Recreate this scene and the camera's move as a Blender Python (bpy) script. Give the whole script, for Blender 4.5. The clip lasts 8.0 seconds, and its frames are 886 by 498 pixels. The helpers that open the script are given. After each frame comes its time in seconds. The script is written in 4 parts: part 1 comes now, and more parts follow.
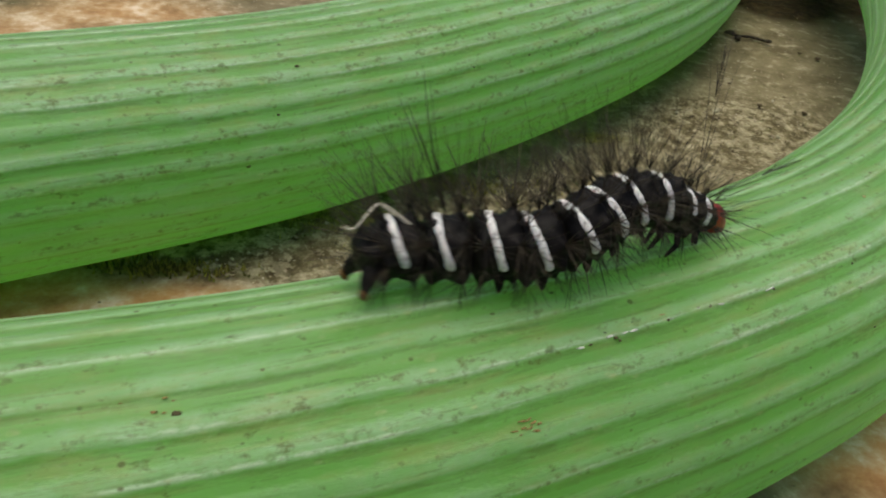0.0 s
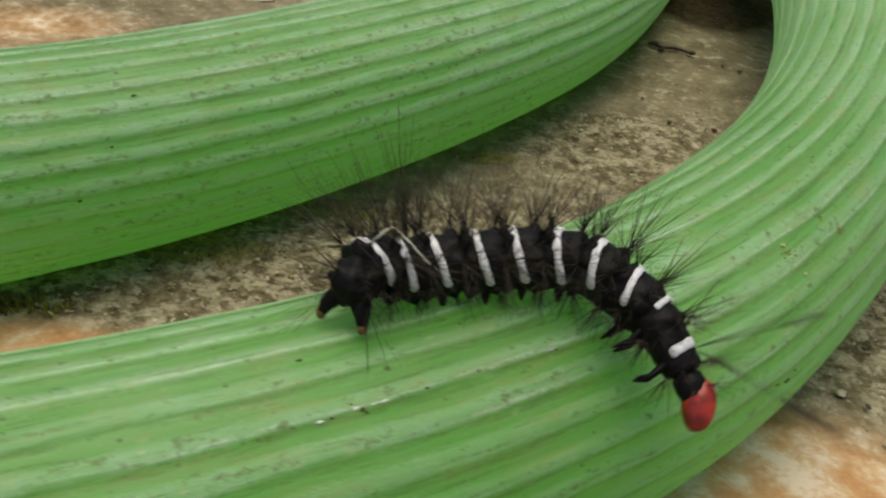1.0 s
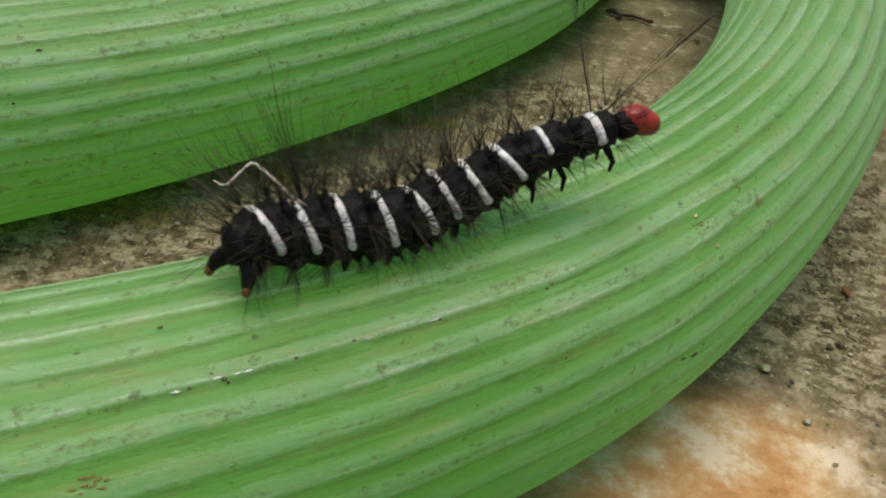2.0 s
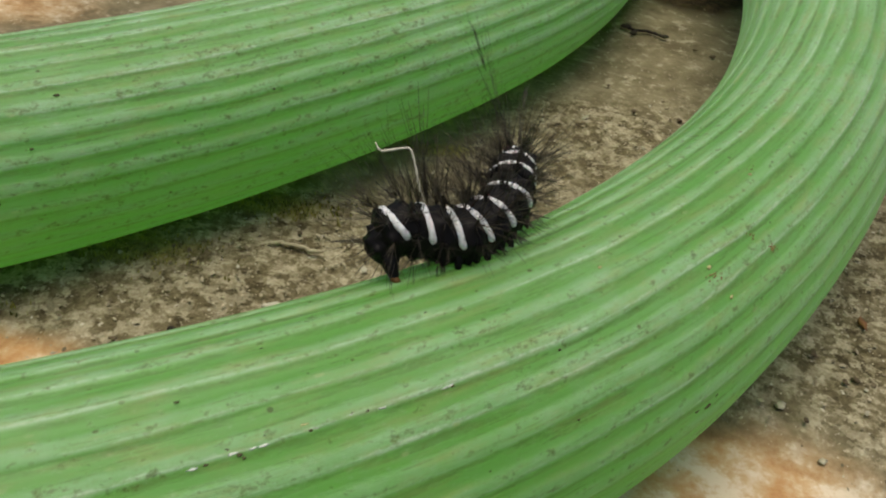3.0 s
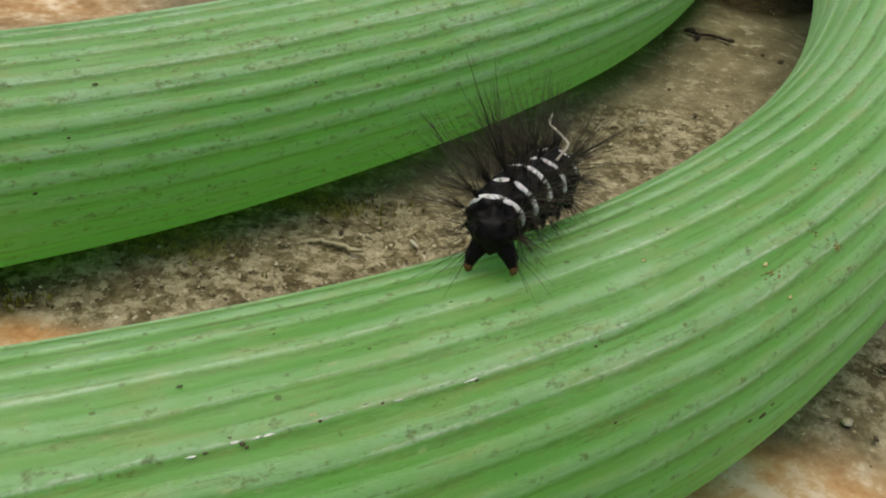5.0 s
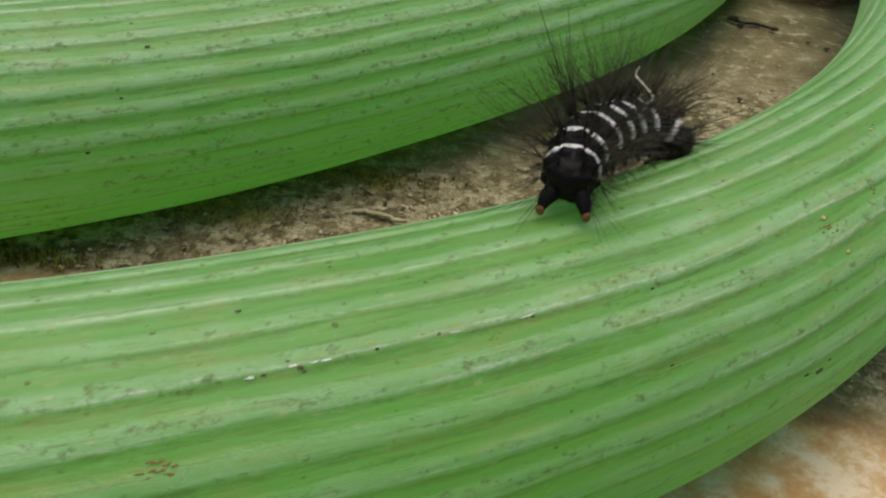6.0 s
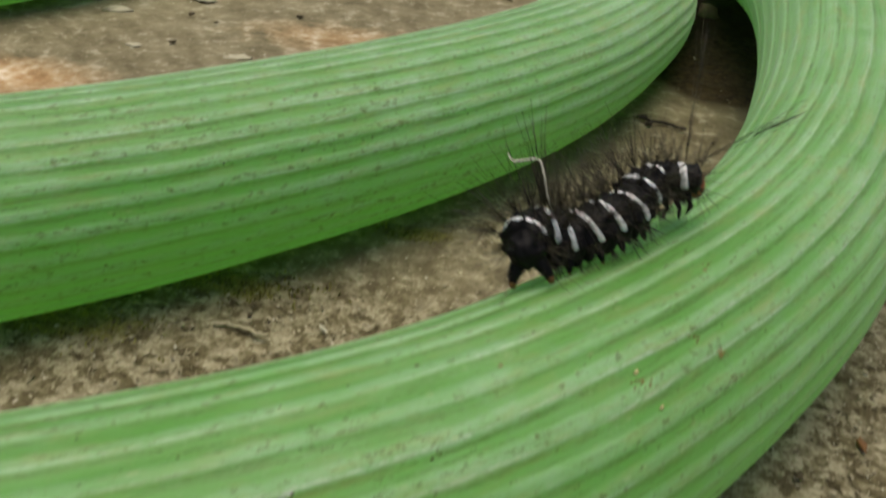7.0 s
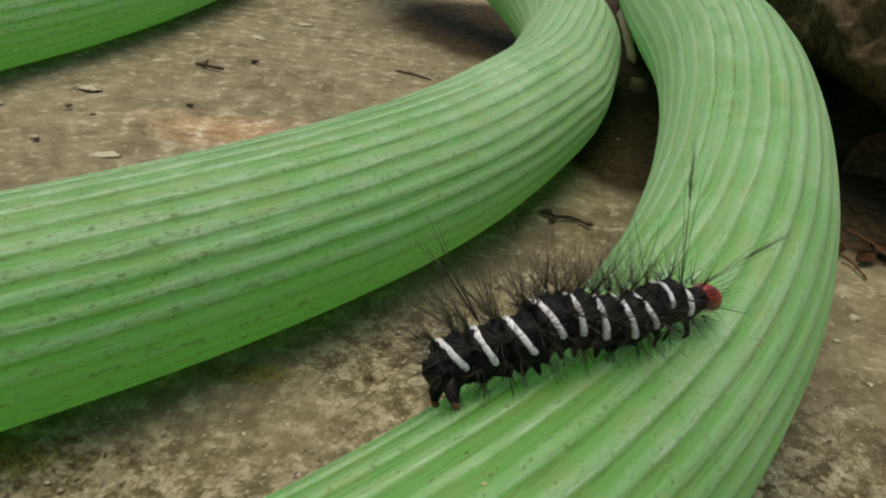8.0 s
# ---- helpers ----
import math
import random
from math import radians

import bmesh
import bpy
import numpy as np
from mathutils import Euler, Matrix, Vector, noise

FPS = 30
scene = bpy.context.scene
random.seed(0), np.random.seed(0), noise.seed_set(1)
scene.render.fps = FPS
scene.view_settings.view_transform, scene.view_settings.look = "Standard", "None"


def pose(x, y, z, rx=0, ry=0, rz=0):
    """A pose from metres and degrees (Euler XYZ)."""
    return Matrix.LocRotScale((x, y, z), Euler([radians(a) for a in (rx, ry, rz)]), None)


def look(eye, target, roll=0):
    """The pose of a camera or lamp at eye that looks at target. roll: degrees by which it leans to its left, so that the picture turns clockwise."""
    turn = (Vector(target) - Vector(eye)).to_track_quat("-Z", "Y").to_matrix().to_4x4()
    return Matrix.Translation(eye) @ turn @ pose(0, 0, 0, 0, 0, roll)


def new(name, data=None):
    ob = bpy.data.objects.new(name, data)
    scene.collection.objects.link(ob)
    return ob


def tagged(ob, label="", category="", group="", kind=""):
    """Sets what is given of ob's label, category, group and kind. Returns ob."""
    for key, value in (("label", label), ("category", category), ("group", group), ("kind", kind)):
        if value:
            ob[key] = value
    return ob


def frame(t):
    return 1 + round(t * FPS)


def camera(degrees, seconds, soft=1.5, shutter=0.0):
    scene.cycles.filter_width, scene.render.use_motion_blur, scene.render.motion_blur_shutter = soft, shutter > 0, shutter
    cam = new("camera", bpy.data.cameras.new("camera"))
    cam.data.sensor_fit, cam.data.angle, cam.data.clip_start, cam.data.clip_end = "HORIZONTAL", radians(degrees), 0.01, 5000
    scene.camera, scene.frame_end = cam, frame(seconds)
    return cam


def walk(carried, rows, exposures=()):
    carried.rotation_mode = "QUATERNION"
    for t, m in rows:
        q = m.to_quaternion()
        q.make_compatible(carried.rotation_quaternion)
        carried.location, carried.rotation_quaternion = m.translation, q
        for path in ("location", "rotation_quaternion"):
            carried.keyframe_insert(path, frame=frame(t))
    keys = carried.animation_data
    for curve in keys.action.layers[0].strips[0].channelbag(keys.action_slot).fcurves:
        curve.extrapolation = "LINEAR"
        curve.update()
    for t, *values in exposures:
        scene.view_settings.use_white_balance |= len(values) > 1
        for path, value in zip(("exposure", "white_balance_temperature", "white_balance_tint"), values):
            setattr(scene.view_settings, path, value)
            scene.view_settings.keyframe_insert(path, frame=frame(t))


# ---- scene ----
cam = camera(54.0, 8.0, soft=2.0, shutter=0.3)
walk(cam, [
    (0.0, pose(-0.0249, -0.0721, 0.0470, 56.32, -5.98, -2.42)),
    (0.2, pose(-0.0238, -0.0707, 0.0466, 56.56, -5.83, -2.55)),
    (0.5, pose(-0.0221, -0.0690, 0.0514, 55.41, -6.75, -2.21)),
    (0.8, pose(-0.0163, -0.0673, 0.0502, 56.19, -6.29, -3.07)),
    (1.0, pose(-0.0122, -0.0685, 0.0499, 55.94, -6.18, -2.73)),
    (1.2, pose(-0.0091, -0.0676, 0.0493, 55.60, -6.47, -3.15)),
    (1.5, pose(-0.0084, -0.0665, 0.0490, 55.31, -6.64, -3.71)),
    (1.7, pose(-0.0060, -0.0673, 0.0490, 54.75, -7.32, -3.58)),
    (2.8, pose(-0.0088, -0.0661, 0.0519, 53.32, -7.02, -2.50)),
    (3.0, pose(-0.0067, -0.0651, 0.0527, 53.38, -6.77, -2.38)),
    (3.5, pose(-0.0062, -0.0640, 0.0532, 53.59, -6.43, -1.40)),
    (4.0, pose(-0.0051, -0.0637, 0.0519, 53.83, -5.96, -0.29)),
    (4.2, pose(-0.0034, -0.0637, 0.0514, 53.84, -5.80, 0.09)),
    (4.5, pose(-0.0047, -0.0626, 0.0510, 53.90, -5.87, 0.60)),
    (4.7, pose(-0.0042, -0.0631, 0.0504, 53.96, -5.59, 0.99)),
    (5.8, pose(-0.0046, -0.0648, 0.0471, 55.24, -4.20, 3.47)),
    (6.0, pose(-0.0052, -0.0658, 0.0462, 54.85, -4.43, 3.70)),
    (6.2, pose(-0.0063, -0.0667, 0.0457, 55.24, -4.17, 4.40)),
    (6.5, pose(-0.0039, -0.0657, 0.0461, 55.35, -4.83, 5.28)),
    (6.7, pose(0.0012, -0.0651, 0.0465, 56.95, -4.63, 4.26)),
    (7.0, pose(0.0042, -0.0607, 0.0506, 58.78, -6.31, 2.67)),
    (7.2, pose(0.0047, -0.0576, 0.0531, 60.22, -6.55, 2.76)),
    (7.5, pose(0.0115, -0.0534, 0.0543, 61.47, -5.69, 2.40)),
    (8.0, pose(0.0195, -0.0442, 0.0525, 62.40, -5.30, 1.83)),
])

# ---- daylight: bright overcast sky, softened sun from high up beyond the hose ----
SUN_UP, SUN_ROUND = radians(83), radians(320)
world = bpy.data.worlds.new("overcast_sky")
scene.world = world
world.use_nodes = True
wn = world.node_tree.nodes
sky = wn.new("ShaderNodeTexSky")
sky.sky_type, sky.sun_disc = "NISHITA", False
sky.sun_elevation, sky.sun_rotation = SUN_UP, SUN_ROUND
sky.air_density, sky.dust_density, sky.ozone_density = 1.0, 4.0, 0.6
world.node_tree.links.new(sky.outputs[0], wn["Background"].inputs[0])
wn["Background"].inputs[1].default_value = 0.110
sun = new("sun", bpy.data.lights.new("sun", "SUN"))
sun.data.energy, sun.data.angle, sun.data.color = 2.25, radians(54), (1.0, 0.94, 0.82)
sun.matrix_world = look((0, 0, 0), (-math.sin(SUN_ROUND) * math.cos(SUN_UP), -math.cos(SUN_ROUND) * math.cos(SUN_UP), -math.sin(SUN_UP)))
scene.view_settings.exposure = 0.0

CM = 0.01
HOSE_R = 1.0 * CM
RIBS = 30


# ---- materials ----
class Nodes:
    """A small writer of node materials."""

    def __init__(self, name):
        self.mat = bpy.data.materials.new(name)
        self.mat.use_nodes = True
        self.tree = self.mat.node_tree
        self.bsdf = self.tree.nodes["Principled BSDF"]

    def add(self, kind, **settings):
        node = self.tree.nodes.new(kind)
        for key, value in settings.items():
            if key == "operation":
                node.operation = value
            elif key == "data_type":
                node.data_type = value
            elif key == "blend_type":
                node.blend_type = value
            elif key == "feature":
                node.feature = value
            elif key == "attribute_name":
                node.attribute_name = value
        return node

    def link(self, a, b):
        self.tree.links.new(a, b)

    def math(self, op, a, b=None):
        node = self.add("ShaderNodeMath", operation=op)
        for socket, value in zip(node.inputs, (a, b)):
            if value is None:
                continue
            if isinstance(value, (int, float)):
                socket.default_value = value
            else:
                self.link(value, socket)
        return node.outputs[0]

    def coords(self, scale=(1, 1, 1), uv=False):
        tc = self.add("ShaderNodeTexCoord")
        mp = self.add("ShaderNodeMapping")
        mp.inputs["Scale"].default_value = scale
        self.link(tc.outputs["UV" if uv else "Object"], mp.inputs[0])
        return mp.outputs[0]

    def noise(self, vec, scale, detail=3.0, rough=0.55):
        node = self.add("ShaderNodeTexNoise")
        node.inputs["Scale"].default_value = scale
        node.inputs["Detail"].default_value = detail
        node.inputs["Roughness"].default_value = rough
        self.link(vec, node.inputs["Vector"])
        return node.outputs[0]

    def dots(self, vec, scale, radius, share):
        """Separate round specks of differing size; share of the cells stay empty."""
        node = self.add("ShaderNodeTexVoronoi", feature="F1")
        node.inputs["Scale"].default_value = scale
        self.link(vec, node.inputs["Vector"])
        sep = self.add("ShaderNodeSeparateXYZ")
        self.link(node.outputs["Color"], sep.inputs[0])
        size = self.math("MULTIPLY", self.step(sep.outputs[0], share, 1.0), radius)
        return self.step(self.math("SUBTRACT", size, node.outputs["Distance"]), 0.0, radius * 0.35)

    def ramp(self, fac, stops):
        node = self.add("ShaderNodeValToRGB")
        els = node.color_ramp.elements
        while len(els) < len(stops):
            els.new(0.5)
        for el, (pos, col) in zip(els, stops):
            el.position, el.color = pos, (*col, 1)
        self.link(fac, node.inputs[0])
        return node.outputs[0]

    def step(self, fac, lo, hi):
        node = self.add("ShaderNodeMapRange")
        node.inputs["From Min"].default_value, node.inputs["From Max"].default_value = lo, hi
        self.link(fac, node.inputs[0])
        return node.outputs[0]

    def mix(self, fac, a, b, blend="MIX"):
        node = self.add("ShaderNodeMix", data_type="RGBA", blend_type=blend)
        for socket, value in ((node.inputs[0], fac), (node.inputs[6], a), (node.inputs[7], b)):
            if isinstance(value, (int, float)):
                socket.default_value = value
            elif isinstance(value, tuple):
                socket.default_value = (*value, 1)
            else:
                self.link(value, socket)
        return node.outputs[2]

    def bump(self, height, strength, distance):
        node = self.add("ShaderNodeBump")
        node.inputs["Strength"].default_value = strength
        node.inputs["Distance"].default_value = distance
        self.link(height, node.inputs["Height"])
        self.link(node.outputs[0], self.bsdf.inputs["Normal"])

    def done(self, color, rough, **more):
        for name, value in (("Base Color", color), ("Roughness", rough)):
            socket = self.bsdf.inputs[name]
            if isinstance(value, (int, float)):
                socket.default_value = value
            elif isinstance(value, tuple):
                socket.default_value = (*value, 1)
            else:
                self.link(value, socket)
        for name, value in more.items():
            self.bsdf.inputs[name.replace("_", " ")].default_value = value
        return self.mat


def hose_material():
    """Milky green plastic: dusty raised ribs with one sharp edge, scuffed and with its highlight painted on, run along
    it between clean bands; its underside stays clean, its far bend is dusty all over.
    """
    n = Nodes("green_hose_plastic")
    uv = n.coords(uv=True)
    sep = n.add("ShaderNodeSeparateXYZ")
    n.link(uv, sep.inputs[0])
    along, rib = sep.outputs[0], sep.outputs[1]
    streak = n.noise(n.coords((0.05, 1.0, 1.0), uv=True), 1.3, 3.0)
    fine = n.noise(n.coords((0.30, 1.0, 1.0), uv=True), 7.0, 4.0, 0.65)
    scuff = n.noise(n.coords((0.06, 1.0, 1.0), uv=True), 4.0, 4.0, 0.7)
    ragged = n.noise(n.coords((0.55, 1.0, 1.0), uv=True), 4.5, 4.0, 0.72)
    lines = n.noise(n.coords((0.16, 1, 1), uv=True), 2.6, 6.0, 0.75)
    small = n.noise(n.coords((0.6, 1, 1), uv=True), 6.5, 5.0, 0.8)
    broad = n.noise(n.coords(), 55.0, 3.0)
    cloud = n.noise(n.coords(), 420.0, 4.0, 0.65)
    # faint drawn lines left by the making
    drawn = n.noise(n.coords((0.025, 1.0, 1.0), uv=True), 3.4, 3.0, 0.6)
    # how far round from the top: 0 at the top, 0.5 underneath
    turn = n.math("ABSOLUTE", n.math("SUBTRACT", n.math("FRACT", n.math("ADD", n.math("DIVIDE", rib, float(RIBS)), 0.5)), 0.5))
    dusty = n.add("ShaderNodeAttribute", attribute_name="dust").outputs["Fac"]
    dusty_side = n.math("SUBTRACT", 1.0, n.step(n.math("ADD", n.math("SUBTRACT", turn, n.math("MULTIPLY", dusty, 0.06)), n.math("MULTIPLY", n.math("SUBTRACT", streak, 0.5), 0.10)), 0.12, 0.46))
    # the far bend has lain undisturbed
    settled = n.step(n.math("ADD", along, n.math("MULTIPLY", n.math("SUBTRACT", broad, 0.5), 30.0)), 78.0, 108.0)
    # every rib has a width and a dustiness of its own
    each = n.add("ShaderNodeTexWhiteNoise")
    each.noise_dimensions = "1D"
    n.link(n.math("FLOOR", n.math("ADD", rib, 0.25)), each.inputs["W"])
    tints = n.add("ShaderNodeSeparateXYZ")
    n.link(each.outputs["Color"], tints.inputs[0])
    own, width = tints.outputs[0], tints.outputs[1]
    half = n.math("ADD", 0.19, n.math("MULTIPLY", width, 0.10))
    drift = n.math("ADD", n.math("MULTIPLY", n.math("SUBTRACT", fine, 0.5), 0.10), n.math("MULTIPLY", n.math("SUBTRACT", streak, 0.5), 0.16))
    place = n.math("FRACT", n.math("ADD", n.math("ADD", rib, 0.25), drift))
    start = n.math("ADD", n.math("SUBTRACT", place, n.math("SUBTRACT", 0.5, half)), n.math("MULTIPLY", n.math("SUBTRACT", ragged, 0.5), 0.42))
    stop = n.math("ADD", n.math("SUBTRACT", place, n.math("ADD", 0.5, half)), n.math("MULTIPLY", n.math("SUBTRACT", ragged, 0.5), 0.22))
    before_edge = n.math("SUBTRACT", 1.0, n.step(stop, -0.05, 0.07))
    back = n.math("MULTIPLY", n.step(start, -0.06, 0.13), before_edge)
    body = n.ramp(n.math("ADD", n.math("MULTIPLY", streak, 0.35), n.math("ADD", n.math("MULTIPLY", drawn, 0.3), n.math("MULTIPLY", broad, 0.35))), [(0.35, (0.148, 0.400, 0.058)), (0.65, (0.205, 0.470, 0.090))])
    # dust all over the upper side, thicker on the ribs; its cool tint also paints sky sheen
    patchy = n.step(n.math("ADD", n.math("ADD", n.math("MULTIPLY", streak, 0.35), n.math("ADD", n.math("MULTIPLY", cloud, 0.35), n.math("MULTIPLY", fine, 0.3))), n.math("MULTIPLY", own, 0.25)), 0.30, 0.82)
    amount = n.math("MULTIPLY", n.math("MULTIPLY", back, dusty_side), n.math("ADD", 0.40, n.math("MULTIPLY", patchy, 0.60)))
    dust_sheen = n.math("MULTIPLY", dusty_side, n.math("ADD", n.math("ADD", 0.10, n.math("MULTIPLY", n.step(broad, 0.4, 0.65), 0.18)), n.math("ADD", n.math("MULTIPLY", settled, 0.25), n.math("MULTIPLY", dusty, 0.16))))
    dust_sheen = n.math("MULTIPLY", dust_sheen, n.math("ADD", n.math("ADD", 0.25, n.math("MULTIPLY", n.step(cloud, 0.3, 0.7), 0.8)), n.math("MULTIPLY", n.step(drawn, 0.34, 0.66), 0.5)))
    cover = n.math("MINIMUM", n.math("ADD", n.math("MULTIPLY", amount, n.math("SUBTRACT", 0.50, n.math("MULTIPLY", settled, 0.30))), dust_sheen), 0.9)
    col = n.mix(cover, body, n.ramp(cloud, [(0.35, (0.345, 0.54, 0.305)), (0.65, (0.415, 0.60, 0.37))]))
    # the sharp edge of a rib is rubbed pale in places, with its highlight painted in
    rim = n.math("MULTIPLY", n.step(stop, -0.15, -0.06), before_edge)
    rub_highlight = n.math("MULTIPLY", n.math("MULTIPLY", rim, n.step(turn, 0.30, 0.18)), n.math("MULTIPLY", n.math("MULTIPLY", n.step(scuff, 0.40, 0.55), n.math("SUBTRACT", 1.0, n.math("MULTIPLY", settled, 0.7))), n.math("ADD", 0.3, n.math("MULTIPLY", own, 0.7))))
    col = n.mix(n.math("MULTIPLY", n.math("MULTIPLY", rub_highlight, n.step(ragged, 0.36, 0.54)), 0.92), col, (0.78, 0.86, 0.66))
    # olive dirt in the corner below that edge
    corner = n.math("MULTIPLY", n.step(stop, 0.0, 0.11), n.math("SUBTRACT", 1.0, n.step(stop, 0.06, 0.36)))
    grit = n.math("MULTIPLY", corner, n.math("MULTIPLY", n.step(lines, 0.40, 0.58), n.math("ADD", 0.45, n.math("MULTIPLY", width, 0.55))))
    col = n.mix(n.math("MULTIPLY", grit, 0.8), col, (0.125, 0.17, 0.035))
    # thin olive streaks drawn out along the run, all the way round
    streaks = n.math("MULTIPLY", n.step(n.noise(n.coords((0.045, 1.0, 1.0), uv=True), 5.2, 4.0, 0.7), 0.54, 0.66), n.math("ADD", 0.25, n.math("MULTIPLY", n.step(small, 0.42, 0.58), 0.75)))
    col = n.mix(n.math("MULTIPLY", streaks, n.math("SUBTRACT", 0.50, n.math("MULTIPLY", settled, 0.28))), col, (0.135, 0.215, 0.045))
    # tan smears along the run
    smear = n.noise(n.coords((0.20, 1, 1), uv=True), 1.6, 5.0, 0.75)
    tan = n.math("MULTIPLY", n.step(smear, 0.50, 0.68), n.step(turn, 0.44, 0.14))
    col = n.mix(n.math("MULTIPLY", tan, 0.62), col, (0.40, 0.40, 0.14))
    # specks of dirt in patches, mostly on the dusty ribs and in their corners
    crowd = n.math("MULTIPLY", n.math("SUBTRACT", n.noise(n.coords((0.35, 1, 1), uv=True), 0.55, 3.0, 0.6), 0.5), 0.24)
    held = n.math("ADD", n.math("ADD", crowd, n.math("MULTIPLY", dusty, 0.022)), n.math("MULTIPLY", n.math("SUBTRACT", n.math("MAXIMUM", back, corner), 0.6), 0.06))
    spots = n.step(n.math("ADD", n.noise(n.coords((0.7, 1, 1), uv=True), 2.6, 4.0, 0.7), held), 0.585, 0.72)
    worn = n.math("SUBTRACT", 1.0, n.math("MULTIPLY", settled, 0.85))
    col = n.mix(n.math("MULTIPLY", n.math("MULTIPLY", spots, worn), 0.65), col, n.ramp(lines, [(0.40, (0.085, 0.125, 0.025)), (0.6, (0.19, 0.19, 0.05))]))
    col = n.mix(n.math("MULTIPLY", n.step(n.math("ADD", small, held), 0.57, 0.72), 0.45), col, (0.165, 0.195, 0.05))
    # single crumbs, dark and pale
    near = n.step(n.noise(n.coords((0.4, 1, 1), uv=True), 0.35, 3.0, 0.6), 0.32, 0.52)
    crumbs = n.math("MULTIPLY", n.dots(n.coords((0.8, 1.0, 1.0), uv=True), 2.0, 0.17, 0.25), near)
    col = n.mix(n.math("MULTIPLY", n.math("MULTIPLY", crumbs, worn), n.step(ragged, 0.30, 0.6)), col, n.ramp(lines, [(0.42, (0.055, 0.065, 0.018)), (0.58, (0.17, 0.13, 0.04))]))
    motes = n.math("MULTIPLY", n.dots(n.coords((0.7, 1.0, 1.0), uv=True), 4.1, 0.26, 0.35), n.step(lines, 0.36, 0.56))
    col = n.mix(n.math("MULTIPLY", n.math("MULTIPLY", motes, worn), 0.4), col, (0.11, 0.145, 0.045))
    bits = n.math("MULTIPLY", n.math("MULTIPLY", n.dots(n.coords((0.45, 1.0, 1.0), uv=True), 3.1, 0.27, 0.40), n.step(turn, 0.46, 0.2)), n.step(ragged, 0.35, 0.6))
    col = n.mix(n.math("MULTIPLY", bits, 0.72), col, (0.60, 0.60, 0.30))
    pale = n.math("MULTIPLY", n.math("SUBTRACT", 1.0, n.step(small, 0.34, 0.44)), n.math("MULTIPLY", dusty_side, 0.38))
    col = n.mix(pale, col, (0.54, 0.62, 0.40))
    n.bump(n.math("ADD", n.math("ADD", n.math("MULTIPLY", fine, 0.5), n.math("MULTIPLY", scuff, 0.4)), n.math("MULTIPLY", amount, 0.8)), 0.4, 0.0002)
    mat = n.done(col, n.math("ADD", 0.34, n.math("MULTIPLY", cover, 0.4)))
    n.bsdf.inputs["Specular IOR Level"].default_value = 0.45
    n.bsdf.inputs["Sheen Weight"].default_value, n.bsdf.inputs["Sheen Roughness"].default_value = 0.2, 0.5
    # the wall lets green light through
    glow = n.add("ShaderNodeBsdfTranslucent")
    dirt = n.math("MAXIMUM", n.math("MAXIMUM", n.math("MULTIPLY", grit, 0.8), n.math("MULTIPLY", streaks, 0.5)), n.math("MULTIPLY", n.math("MAXIMUM", spots, crumbs), n.math("MULTIPLY", worn, 0.9)))
    n.link(n.mix(dirt, n.mix(0.8, col, (0.54, 1.0, 0.325)), (0.21, 0.32, 0.06)), glow.inputs["Color"])
    both = n.add("ShaderNodeMixShader")
    # dust on the upper side keeps some of the light out
    n.link(n.math("SUBTRACT", n.math("SUBTRACT", 0.575, n.math("MULTIPLY", cover, 0.28)), n.math("MULTIPLY", settled, 0.10)), both.inputs[0])
    n.link(n.bsdf.outputs[0], both.inputs[1])
    n.link(glow.outputs[0], both.inputs[2])
    n.link(both.outputs[0], n.tree.nodes["Material Output"].inputs[0])
    return mat


